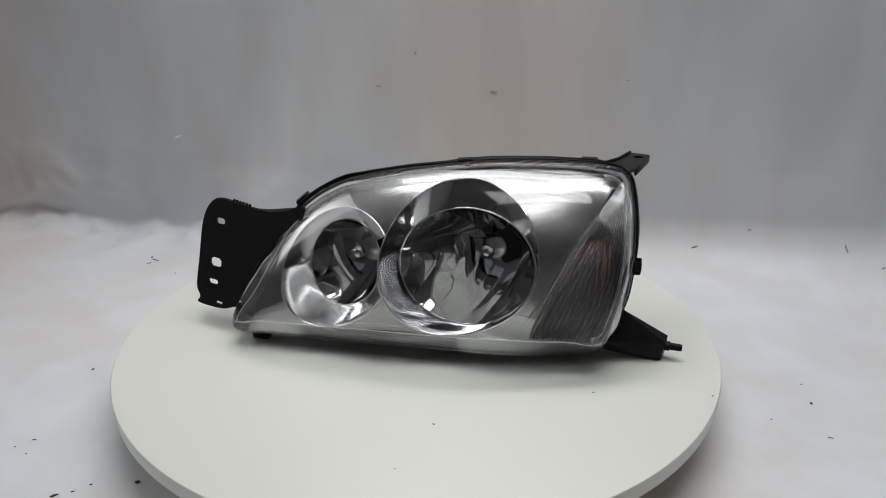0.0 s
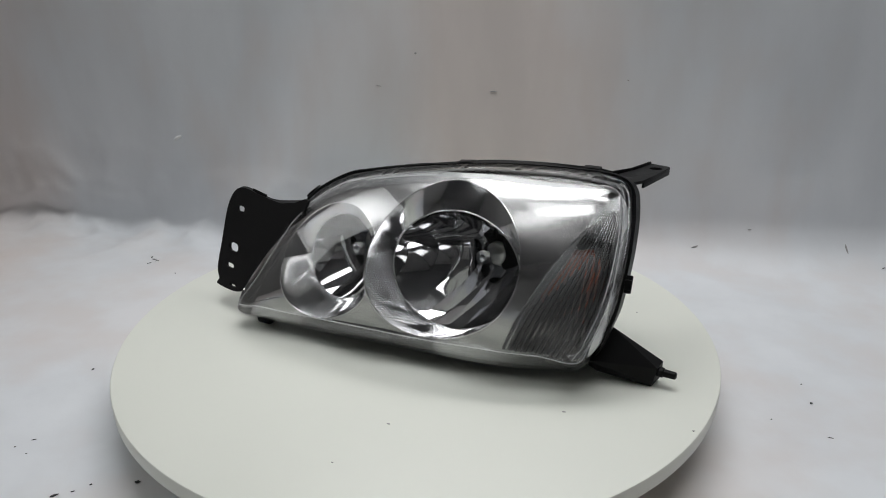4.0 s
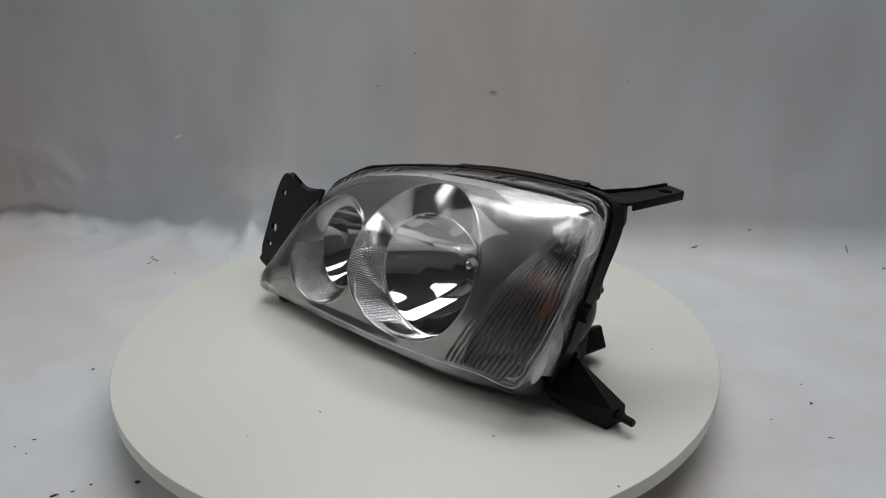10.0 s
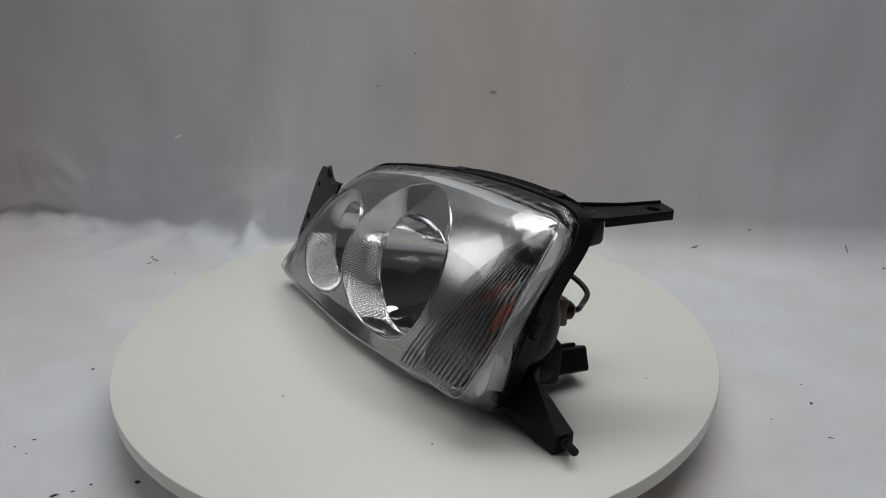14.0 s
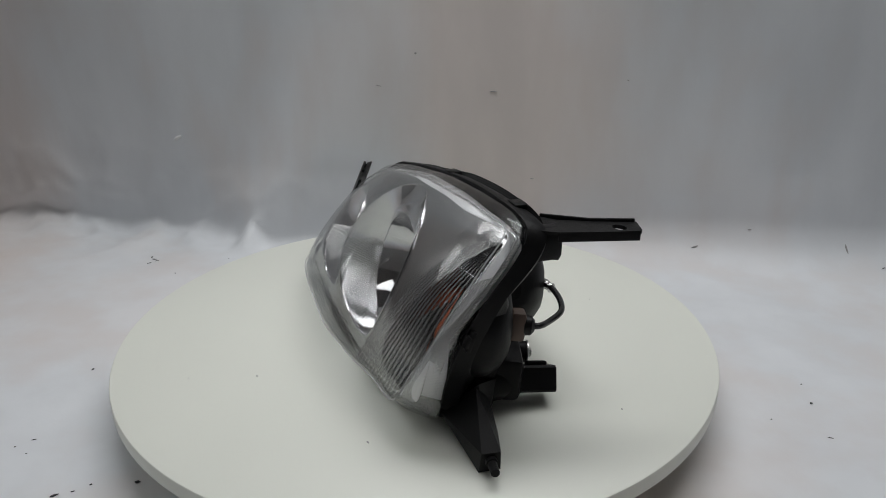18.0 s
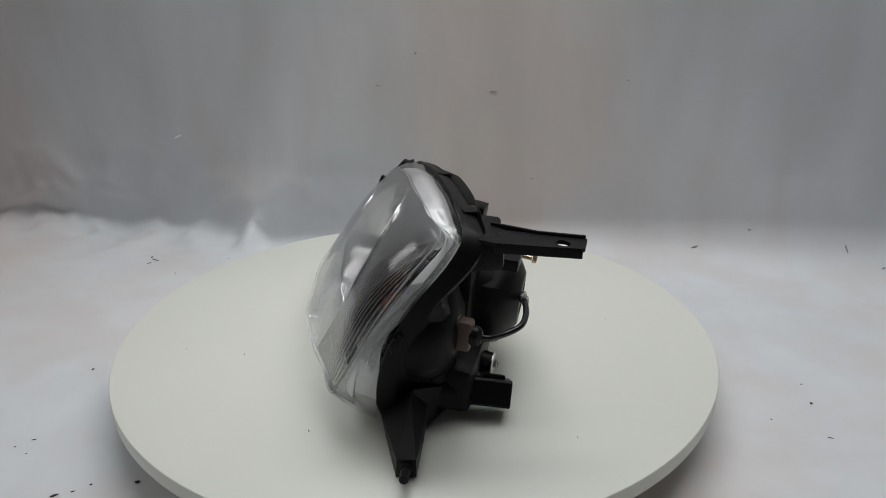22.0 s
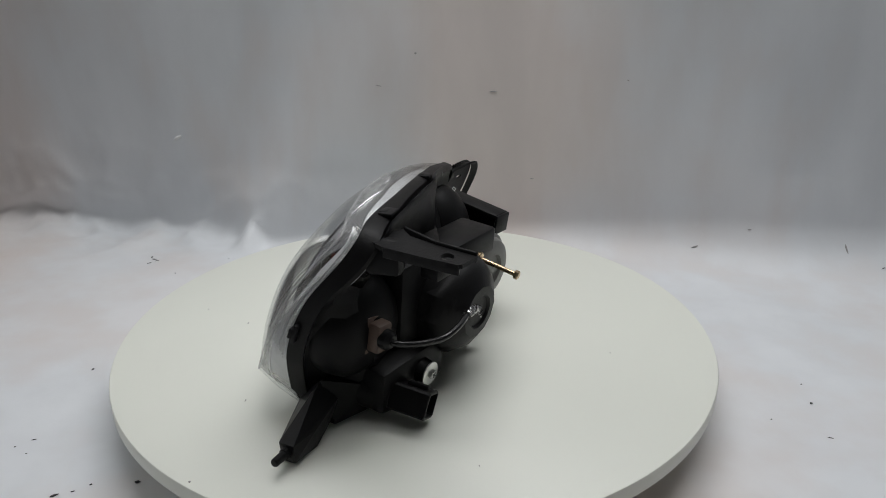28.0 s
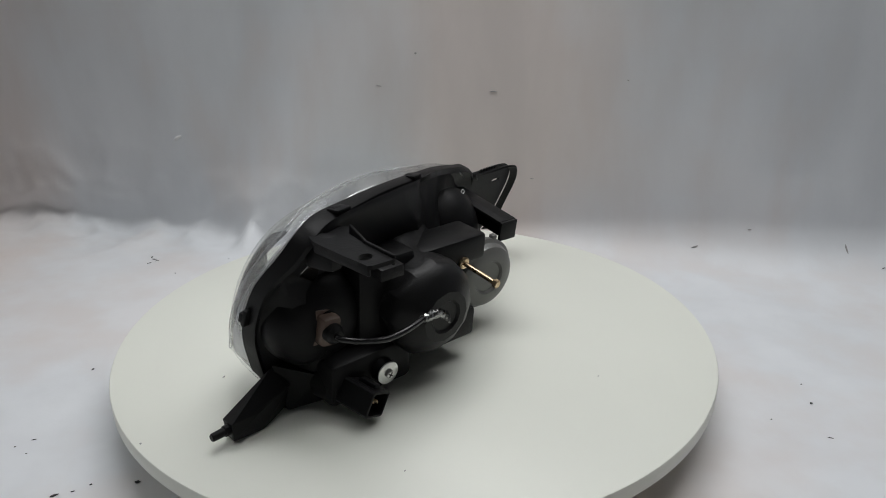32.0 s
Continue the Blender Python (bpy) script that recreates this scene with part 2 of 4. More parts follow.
def build_sheet():
    bm = bmesh.new()
    nu, ns = 400, 420
    rings = [[sheet_point(-1.35 + 2.7 * i / nu, 2.9 * j / ns) for i in range(nu + 1)] for j in range(ns + 1)]
    loft(bm, rings, False)
    ob = link("backdrop", bm, SHEET)
    tagged(ob, "white satin photo sheet curving up into a creased grey backdrop", "backdrop", kind="structure")


def build_room():
    # Room out of view, added for reflections and bounced light.
    for name, c, size in (("wall_north", (0, 2.45, 0.5), (5.2, 0.1, 2.8)), ("wall_south", (0, -2.75, 0.5), (5.2, 0.1, 2.8)),
                          ("wall_west", (-2.65, -0.15, 0.5), (0.1, 5.1, 2.8)), ("wall_east", (2.65, -0.15, 0.5), (0.1, 5.1, 2.8)),
                          ("floor", (0, -0.15, -0.95), (5.2, 5.1, 0.1)), ("ceiling", (0, -0.15, 1.95), (5.2, 5.1, 0.1))):
        bm = bmesh.new()
        bmesh.ops.create_cube(bm, size=1, matrix=Matrix.Translation(c) @ Matrix.Diagonal((*size, 1)))
        tagged(link(name, bm, PALE_BOUNCE if name in ("wall_south", "wall_west") else WALL, smooth=False), "plain unseen room wall, pale to brighten reflections" if name in ("wall_south", "wall_west") else "plain dim grey room surface", name.split("_")[0], kind="structure")
    bm = bmesh.new()
    block(bm, (0, 0.1, FLOOR - 0.035), (0, 1, 0), 2.5, 2.8, 0.04, 0.004)
    for x in (-1.3, 1.3):
        for y in (-1.05, 1.25):
            block(bm, (x, y, -0.49), (0, 1, 0), 0.06, 0.06, 0.8, 0.002)
    tagged(link("table", bm, BASE, smooth=False), "plain grey work table under the photo sheet", "table", kind="structure")


build_room()
build_sheet()

# ---- turntable ----
RADIUS, THICK = 0.300, 0.014


def build_turntable():
    top = new("turntable")
    tagged(top, "round cream laminate photo turntable on a low base", "turntable")
    bm = bmesh.new()
    n = 160
    off = Vector((0.0002, -0.0017, 0))
    prof = [(0.0, RADIUS - 0.0015), (-0.0004, RADIUS - 0.0006), (-0.0015, RADIUS), (-THICK + 0.001, RADIUS), (-THICK, RADIUS - 0.001)]
    rings = [[off + Vector((r * math.cos(2 * math.pi * i / n), r * math.sin(2 * math.pi * i / n), z)) for i in range(n)] for z, r in prof]
    loft(bm, rings, True, True, True)
    part("disc", bm, DISC, top, sharp=30)
    bm = bmesh.new()
    lathe(bm, (0, 0, FLOOR), (0, 0, 1), [(0.0, 0.17), (0.003, 0.175), (0.036, 0.175), (-FLOOR - THICK, 0.165)], 64)
    part("base", bm, BASE, top, "dark low base under the disc", sharp=30)
    rng = random.Random(4)
    for x, y, r in ((0.0106, -0.1813, 0.0013), (0.1522, -0.1408, 0.0012), (-0.02, -0.235, 0.0007), (0.06, 0.19, 0.0008), (0.23, 0.06, 0.0008), (0.255, -0.15, 0.0011)):
        bm = bmesh.new()
        ring = [Vector((x + r * rng.uniform(0.5, 1.6) * math.cos(a), y + r * rng.uniform(0.3, 0.8) * math.sin(a), 0.0001)) for a in [k * math.pi / 4 for k in range(8)]]
        loft(bm, [ring, [p + Vector((0, 0, 0.0004)) for p in ring]], True, True, True)
        part("speck", bm, SCUFF, top, "tiny dark speck on the disc")
    return top


turntable = build_turntable()

# ---- the headlamp; its space is the turntable's, x along the lens, y to the back ----
lamp = new("headlamp")
tagged(lamp, "car headlamp with clear lens, chrome reflectors and black housing", "headlamp")
AX = Vector((0.545, 0.835, -0.075)).normalized()
SIDE = Vector((0.838, -0.546, 0.0)).normalized()
UP = SIDE.cross(AX).normalized()

# front edge of the clear lens and the seam where it meets the housing
EDGE = [(-.1785, -.047, .030), (-.158, -.040, .060), (-.138, -.025, .093), (-.1226, -.013, .1150), (-.100, -.008, .133), (-.0774, -.0065, .1460),
        (-.049, -.009, .1572), (-.0214, -.0135, .1638), (.022, -.0195, .1710), (.0594, -.026, .1764), (.1014, -.0340, .1783), (.1378, -.0375, .1778),
        (.1688, -.0405, .1750), (.191, -.042, .1682), (.1925, -.065, .143), (.189, -.0885, .112), (.182, -.105, .081), (.171, -.116, .055),
        (.160, -.123, .0375), (.128, -.123, .041), (.0975, -.125, .0433), (.0675, -.1245, .0457), (.0282, -.1205, .0467), (-.0216, -.1075, .0453),
        (-.0727, -.0935, .0440), (-.1155, -.079, .0408), (-.150, -.063, .0365)]
SEAM = [(-.186, -.040, .020), (-.1655, -.012, .0664), (-.150, .0, .088), (-.1381, .010, .1033), (-.1146, .022, .1318), (-.0794, .024, .1522),
        (-.0507, .022, .159), (-.0106, .014, .1665), (.0341, .008, .1716), (.0779, .001, .1758), (.1208, -.007, .1774), (.150, -.014, .1775),
        (.1831, -.022, .1761), (.2005, -.027, .168), (.2046, -.040, .1505), (.2015, -.066, .120), (.1955, -.082, .088), (.1885, -.0885, .058),
        (.169, -.089, .0115), (.1267, -.093, .0090), (.096, -.094, .0095), (.0663, -.093, .0110), (.0275, -.088, .0130), (-.0211, -.080, .0145),
        (-.0718, -.068, .0135), (-.1151, -.056, .013), (-.150, -.047, .013)]
PER = 8
edge = spline(EDGE, len(EDGE) * PER)
seam = spline(SEAM, len(SEAM) * PER)
MID = Vector((0.025, -0.02, 0.09))


def seam_out(p, d):
    """Moves a seam point outward in x and z by d."""
    o = Vector((p.x - MID.x, 0, p.z - MID.z))
    k = Vector((o.x / 0.19 ** 2, 0, o.z / 0.082 ** 2)).normalized()
    return p + k * d


def open_spline(ids, n):
    return spline([EDGE[i % len(EDGE)] for i in ids], n, False)


NU, NV = 72, 36
OUT = Vector((-0.30, -0.86, 0.40))
low_edge = open_spline(range(27, 17, -1), NU + 1)
top_edge = open_spline(range(0, 14), NU + 1)
end_edge = open_spline(range(18, 12, -1), NV + 1)


def face_point(u, v):
    """The lens front: a filled patch between the lower, upper and outer edges, bulging forward."""
    i, j = u * NU, v * NV
    a, b = int(min(i, NU - 1)), int(min(j, NV - 1))
    lo = low_edge[a].lerp(low_edge[a + 1], i - a)
    hi = top_edge[a].lerp(top_edge[a + 1], i - a)
    en = end_edge[b].lerp(end_edge[b + 1], j - b)
    p = lo.lerp(hi, v)
    p = p + (en - end_edge[0].lerp(end_edge[-1], v)) * u ** 3
    h = 1.15 * v ** 0.9 * (1 - v ** 5) * (0.68 * u ** 0.7 * (1 - u ** 2) + 0.3 * u ** 2.7 + 1.1 * u ** 3) * (1 - u ** 30)
    return p + OUT * (0.017 * h)


def build_lens():
    bm = bmesh.new()
    grid = [[face_point(i / NU, j / NV) for i in range(1, NU + 1)] for j in range(NV + 1)]
    loft(bm, grid, False)
    tip = bm.verts.new(face_point(0, 0))
    bm.verts.ensure_lookup_table()
    for j in range(NV):
        bm.faces.new((tip, bm.verts[j * NU], bm.verts[(j + 1) * NU]))
    lip = [seam_out(e.lerp(s, 0.45), 0.0025 if e.z > 0.06 else 0.002) for e, s in zip(edge, seam)]
    loft(bm, [edge, lip, seam])
    bmesh.ops.remove_doubles(bm, verts=bm.verts, dist=0.0006)
    ob = part("lens", bm, LENS, lamp, "clear glossy plastic lens", sharp=40)
    shell = ob.modifiers.new("wall", "SOLIDIFY")
    shell.thickness, shell.offset = 0.0022, -1
    return ob


lens = build_lens()


def build_flutes():
    """Upright flutes moulded on the inside of the lens over the turn signal, each scalloped along its length."""
    count, long = 15, 96
    for k in range(count):
        pts, half = [], []
        for q in range(long + 1):
            v = 0.012 + 0.965 * q / long
            start = 0.764 + 0.10 * v + 0.135 * v * v
            u = start + (0.997 - start) * (k + 0.5) / count
            pts.append(face_point(min(u, 1), v) - OUT * 0.0042)
            half.append((face_point(0.997, v) - face_point(start, v)).length / count * 0.40)
        rings = []
        for i, p in enumerate(pts):
            d = (pts[min(i + 1, long)] - pts[max(i - 1, 0)]).normalized()
            across = d.cross(OUT).normalized()
            nrm = across.cross(d)
            wave = math.cos(i * math.pi / 3 + 2.1 * k)
            p = p + across * (0.07 * half[i] * wave)
            thick = min(0.65 * half[i], 0.0008) * (1 + 0.12 * wave)
            rings.append([p + across * (half[i] * math.cos(a)) + nrm * (thick * math.sin(a)) for a in [j * math.pi / 6 for j in range(12)]])
        bm = bmesh.new()
        loft(bm, rings, True, True, True)
        part("flute", bm, FLUTE, lens, "moulded clear flute").visible_shadow = False


build_flutes()


def build_edge_line():
    """Pale tube added along the lens's front edge for its bright edge lines."""
    n = len(edge)
    rings = []
    for i, p in enumerate(edge):
        d = (edge[(i + 1) % n] - edge[i - 1]).normalized()
        a, b = frame_of(d)
        rings.append([p + (a * math.cos(k * math.pi / 3) + b * math.sin(k * math.pi / 3)) * 0.0006 for k in range(6)])
    bm = bmesh.new()
    loft(bm, rings + rings[:1])
    bmesh.ops.remove_doubles(bm, verts=bm.verts, dist=0.00001)
    part("edge_line", bm, EDGE_LINE, lens, "pale tube painting the bright line round the lens front")


build_edge_line()


def build_ribbing():
    """Moulded ribs inside the lens's outer wall: a coarse row by the seam, a fine one in the lower corner."""
    a, b = 13 * PER, 18 * PER
    for name, first, last, f0, f1, fine, deep, label in (("rib_row", a - 3, b - 4, 0.56, 0.80, 6, 0.0012, "row of clear ribs beside the seam"),
                                                         ("fine_rib_row", a + 10, b + 2, 0.10, 0.54, 9, 0.0006, "finely ribbed clear wall")):
        n = (last - first) * fine
        rows = []
        for f in (f0, f0 + 0.05, (f0 + f1) / 2, f1 - 0.05, f1):
            row = []
            for i in range(n + 1):
                j, w = first + min(i // fine, last - first - 1), (i - fine * min(i // fine, last - first - 1)) / fine
                p = edge[j].lerp(edge[j + 1], w).lerp(seam[j].lerp(seam[j + 1], w), f)
                row.append(seam_out(p, -0.0016 - (deep * (0.5 + 0.5 * math.cos(i * math.pi / 2)) if f0 < f < f1 else deep)))
            rows.append(row)
        bm = bmesh.new()
        loft(bm, rows, False)
        part(name, bm, COIL, lens, label).visible_shadow = False


build_ribbing()

# silver bezel behind the lens
BZ = (-0.0667, -0.1915, -0.5641, -0.0719, -0.8673, 5.2731, 1.1693, 8.1477)


def flat_y(x, z):
    pull = max(0.0, min(1.0, (x - 0.09) / 0.07)) * max(0.0, min(1.0, (z - 0.135) / 0.03))
    return -0.008 * pull + BZ[0] + BZ[1] * x + BZ[2] * z + BZ[3] * x * x + BZ[4] * x * z + BZ[5] * z * z + BZ[6] * x ** 3 + BZ[7] * x * x * z


bezel_rim = []
for p in seam:
    high = max(0.0, min(1.0, (p.z - 0.05) / 0.04))
    right = max(0.0, min(1.0, (p.x - 0.02) / 0.11))
    q = seam_out(p, -0.009 + 0.0035 * high - 0.0085 * right * high)
    low = max(0.0, min(1.0, (0.05 - q.z) / 0.03))
    bezel_rim.append((q.x, q.z + (0.006 + 0.006 * max(0.0, min(1.0, (q.x - 0.02) / 0.05))) * low))
roll_rim = [q for q, p in zip(bezel_rim, seam) if p.z > 0.03 and p.x < 0.195 and q[1] > 0.25 * q[0] + 0.09 - 0.25 * abs(q[0] - 0.03)]


roll_rim = [(a[0] + (b[0] - a[0]) * k / 5, a[1] + (b[1] - a[1]) * k / 5) for a, b in zip(roll_rim, roll_rim[1:]) for k in range(5) if abs(a[0] - b[0]) + abs(a[1] - b[1]) < 0.02]


def bezel_y(x, z):
    """Depth of the bezel face; it rolls back along its upper edge."""
    d = math.sqrt(min((x - p) ** 2 + (z - q) ** 2 for p, q in roll_rim))
    return flat_y(x, z) + 0.0050 * max(0.0, 1 - d / 0.0095) ** 2 + 0.0055 * max(0.0, 1 - d / 0.036) ** 2


def ring_points(cx, cz, a, b, angle, n, grow=1.0):
    ca, sa = math.cos(angle), math.sin(angle)
    out = []
    for i in range(n):
        t = 2 * math.pi * i / n
        p, q = a * grow * math.cos(t), b * grow * math.sin(t)
        out.append((cx + p * ca - q * sa, cz + p * sa + q * ca))
    return out


BIG = (0.0344, 0.0969, 0.0765, 0.0626, math.atan2(0.549, 0.836))
SMALL = (-0.0795, 0.0812, 0.0600, 0.0452, math.atan2(0.733, 0.680))
SIGNAL = [(0.1852, 0.156), (0.168, 0.142), (0.150, 0.118), (0.130, 0.090), (0.113, 0.060), (0.103, 0.029), (0.135, 0.028), (0.164, 0.031), (0.174, 0.060), (0.181, 0.095), (0.185, 0.130)]

def build_bezel():
    from mathutils import geometry
    big, small = ring_points(*BIG, 72), ring_points(*SMALL, 60)
    sig = [(p.x, p.y) for p in spline([(x, z, 0) for x, z in SIGNAL], 66)]
    loops = [bezel_rim, big, small, sig]
    co, edges = [], []
    for lp in loops:
        k = len(co)
        co += [Vector(c) for c in lp]
        edges += [(k + i, k + (i + 1) % len(lp)) for i in range(len(lp))]
    for d in (0.0012, 0.0026, 0.0044, 0.0066, 0.0095):
        for p in seam:
            q = seam_out(p, -0.0055 - 0.0085 * max(0.0, min(1.0, (p.x - 0.02) / 0.11)) - d)
            if p.z > 0.05 and inside((q.x, q.z), bezel_rim):
                co.append(Vector((q.x, q.z)))
    for i in range(60):
        for j in range(28):
            c = (-0.18 + 0.38 * i / 59, 0.012 + 0.16 * j / 27)
            if inside(c, bezel_rim):
                co.append(Vector(c))
    vs, es, fs, *_ = geometry.delaunay_2d_cdt(co, edges, [], 0, 1e-5)
    bm = bmesh.new()
    verts = [bm.verts.new((q.x, bezel_y(q.x, q.y), q.y)) for q in vs]
    for f in fs:
        c = sum((vs[i] for i in f), Vector((0, 0))) / len(f)
        if inside(c, bezel_rim) and not any(inside(c, h) for h in loops[1:]):
            bm.faces.new([verts[i] for i in f])
    part("bezel", bm, SATIN, lamp, "satin silver inner bezel")
    # finely ribbed ledge that runs back from the bezel's rim
    bm = bmesh.new()
    fine = 16
    n = len(seam) * fine
    ring = lambda pts: [pts[i // fine].lerp(pts[(i // fine + 1) % len(pts)], (i % fine) / fine) for i in range(n)]
    inner = [Vector((x, bezel_y(x, z), z)) for x, z in bezel_rim]
    outer = []
    for p, q in zip(seam, inner):
        high = max(0.0, min(1.0, (p.z - 0.05) / 0.04))
        flat = Vector((q.x, min(q.y + 0.021, p.y - 0.002), q.z - 0.001))
        outer.append(seam_out(p, -0.0022).lerp(flat, high))
    a, b = ring(inner), ring(outer)
    rows = []
    lower = [a[i].z < 0.045 for i in range(n)]
    for f in (0, 0.12, 0.5, 0.88, 1.0):
        rows.append([seam_out(a[i].lerp(b[i], f), 0.00016 * (1 + math.cos(i * math.pi / 2)) if 0.1 < f < 0.9 else 0) for i in range(n)])
    first = next(i for i in range(n) if lower[i] and not lower[i - 1])
    turn = [(first + i) % n for i in range(n)]
    down = [i for i in turn if lower[i]]
    up = [i for i in turn if not lower[i]]
    under = bmesh.new()
    loft(under, [[row[i] for i in down + up[:1]] for row in rows], False)
    part("sill", under, SILL, lamp, "mirror bright lower sill under the bezel", sharp=60)
    loft(bm, [[row[i] for i in up + down[:1]] for row in rows], False)
    part("ledge", bm, LEDGE, lamp, "finely ribbed silver ledge round the bezel", sharp=60)


build_bezel()


def build_side_wall():
    """Ribbed silver wall that stands between the bezel's outer rim and the lens, closing the turn signal's side."""
    fine, first, last = 10, 12 * PER + 2, 18 * PER + 2
    n = (last - first) * fine
    rows = []
    for f in (0.0, 0.1, 0.4, 0.7, 0.92, 1.0):
        row = []
        for i in range(n + 1):
            k = min(i // fine, last - first - 1)
            j, w = first + k, (i - fine * k) / fine
            rim = [Vector((bezel_rim[m][0], bezel_y(*bezel_rim[m]) - 0.0008, bezel_rim[m][1])) for m in (j, j + 1)]
            top = [seam_out(edge[m], -0.0050) + Vector((0, 0.0050, 0)) for m in (j, j + 1)]
            p = rim[0].lerp(rim[1], w).lerp(top[0].lerp(top[1], w), f)
            row.append(seam_out(p, 0.00020 * (1 + math.cos(i * math.pi / 2)) if 0 < f < 1 else 0.0))
        rows.append(row)
    bm = bmesh.new()
    loft(bm, rows, False)
    ob = part("side_wall", bm, LEDGE, lamp, "finely ribbed silver wall beside the turn signal", sharp=60)
    ob.modifiers.new("wall", "SOLIDIFY").thickness = 0.0010


build_side_wall()


def ring3(centre, normal, ra, rb, n):
    nrm = Vector(normal).normalized()
    e1 = Vector((-nrm.y, nrm.x, 0)).normalized()
    if e1.x < 0:
        e1 = -e1
    e2 = e1.cross(nrm)
    if e2.z < 0:
        e2 = -e2
    return [Vector(centre) + e1 * (ra * math.cos(2 * math.pi * i / n)) + e2 * (rb * math.sin(2 * math.pi * i / n)) for i in range(n)]


NRM = Vector((-0.31, -0.907, 0.275))


def aligned(loop, ref):
    """Starts and turns a loop like ref, so that the two can be joined."""
    best = min(range(len(loop)), key=lambda i: (loop[i] - ref[0]).length)
    a = loop[best:] + loop[:best]
    b = [a[0]] + a[:0:-1]
    cost = lambda q: sum((x - y).length for x, y in zip(q[::9], ref[::9]))
    return a if cost(a) < cost(b) else b


def build_reflector(spec, centre, ra, rb, apex, steps, depth_step, bow):
    n = 1080
    front = [Vector((x, bezel_y(x, z), z)) for x, z in ring_points(*spec, n)]
    inner = aligned(ring3(centre, NRM, ra, rb, n), front)
    # tapered tube with a ribbed lower half
    bm = bmesh.new()
    rows = []
    m = 8
    for j in range(m + 1):
        f = j / m
        rows.append([])
        for i in range(n):
            p = front[i].lerp(inner[i], f)
            c = Vector(centre)
            if p.z < c.z + (-0.004 if spec is SMALL else 0.008) and p.x < c.x + 0.02 and 0.08 < f < 0.95:
                into = c - p
                into = (into - NRM * into.dot(NRM)).normalized()
                p = p + into * (0.00035 * (1 + math.cos(i * math.pi / 3)))
            rows[-1].append(p)
    keep = [True] * n
    if spec is SMALL:
        hole = ring_points(*BIG, 72, 1.02)
        keep = [not inside((p.x, p.z), hole) for p in front]
    arc = [i for i in range(n) if keep[i]]
    first = next((k for k, i in enumerate(arc) if not keep[i - 1]), 0)
    arc = arc[first:] + arc[:first]
    whole = len(arc) == n
    loft(bm, [[row[i] for i in arc] for row in rows], whole)
    part("ring", bm, RING, lamp, "chrome ring with a ribbed lower half", sharp=60)
    bm = bmesh.new()
    lipped = [p + (Vector(centre) - p).normalized() * -0.0012 + Vector((0, -0.0012, 0)) for p in front]
    rim = [front, [p + Vector((0, -0.0014, 0)) for p in front], lipped, front]
    loft(bm, [[row[i] for i in arc] for row in rim], whole)
    part("ring_lip", bm, CHROME, lamp)
    bm = bmesh.new()
    thin = [inner[i] + (Vector(centre) - inner[i]).normalized() * 0.0003 for i in range(0, n, 6)]
    rings = []
    for i, p in enumerate(thin):
        d = (thin[(i + 1) % len(thin)] - thin[i - 1]).normalized()
        a, b = frame_of(d)
        rings.append([p + (a * math.cos(j * math.pi / 3) + b * math.sin(j * math.pi / 3)) * 0.0007 for j in range(6)])
    loft(bm, rings + rings[:1])
    part("bowl_lip", bm, CHROME, lamp, "thin bright lip round the bowl")
    # parabolic bowl in curved upright strips, each a shallow barrel stepped against the next
    bm = bmesh.new()
    apex, c0 = Vector(apex), Vector(centre)
    flat = ring3(centre, NRM, ra, rb, 4)
    e1, e2 = (flat[0] - c0) / ra, (flat[1] - c0) / rb
    count = int(2 * ra / steps) + 4
    cols = []
    for k in range(count):
        for f in (0.0, 0.08, 0.25, 0.42, 0.58, 0.75, 0.92, 1.0):
            col = []
            for q in range(41):
                tau = math.sin((q / 40 - 0.5) * math.pi)
                lim = ra * math.sqrt(max(0.0, 1 - tau * tau))
                want = -ra + (k - 0.6 + f) * steps - bow * (tau * rb) ** 2
                side = max(-lim, min(lim, want))
                r2 = (side / ra) ** 2 + tau * tau
                barrel = (1.5 * (2 * f - 1) ** 2 + 2.5 * f) if abs(side) < lim - 1e-6 else 1.2
                fade = min(1.0, (1 - r2) * 12)
                col.append(c0 + e1 * side + e2 * (tau * rb) + (apex - c0) * (1 - r2) + AX * (depth_step * (barrel - 1.2) * fade))
            cols.append(col)
    loft(bm, cols, False)
    bmesh.ops.remove_doubles(bm, verts=bm.verts, dist=0.00002)
    part("reflector", bm, BOWL, lamp, "faceted chrome reflector bowl", sharp=22)
    # bulb with its collar
    bm = bmesh.new()
    tip = apex - AX * 0.034
    lathe(bm, tip, AX, [(0.0, 0.001), (0.0008, 0.004), (0.003, 0.0062), (0.007, 0.0068), (0.030, 0.0068)], 24)
    bulb = part("bulb", bm, BULB, lamp, "clear glass bulb with a silvered tip")
    bm = bmesh.new()
    lathe(bm, apex - AX * 0.008, AX, [(0.0, 0.0095), (0.001, 0.0115), (0.010, 0.0115), (0.012, 0.009)], 28)
    part("collar", bm, STEEL, bulb)
    bm = bmesh.new()
    lathe(bm, tip + AX * 0.001, AX, [(-0.0006, 0.001), (0.0002, 0.0048), (0.004, 0.0070), (0.009, 0.0072)], 24, True, False)
    part("tip", bm, CHROME, bulb)


build_reflector(BIG, (0.0446, -0.0535, 0.0858), 0.0665, 0.0556, (0.083, 0.006, 0.083), 0.0150, 0.0006, 5.0)
build_reflector(SMALL, (-0.071, -0.031, 0.083), 0.0370, 0.0425, (-0.046, 0.012, 0.082), 0.0230, 0.0006, 3.0)


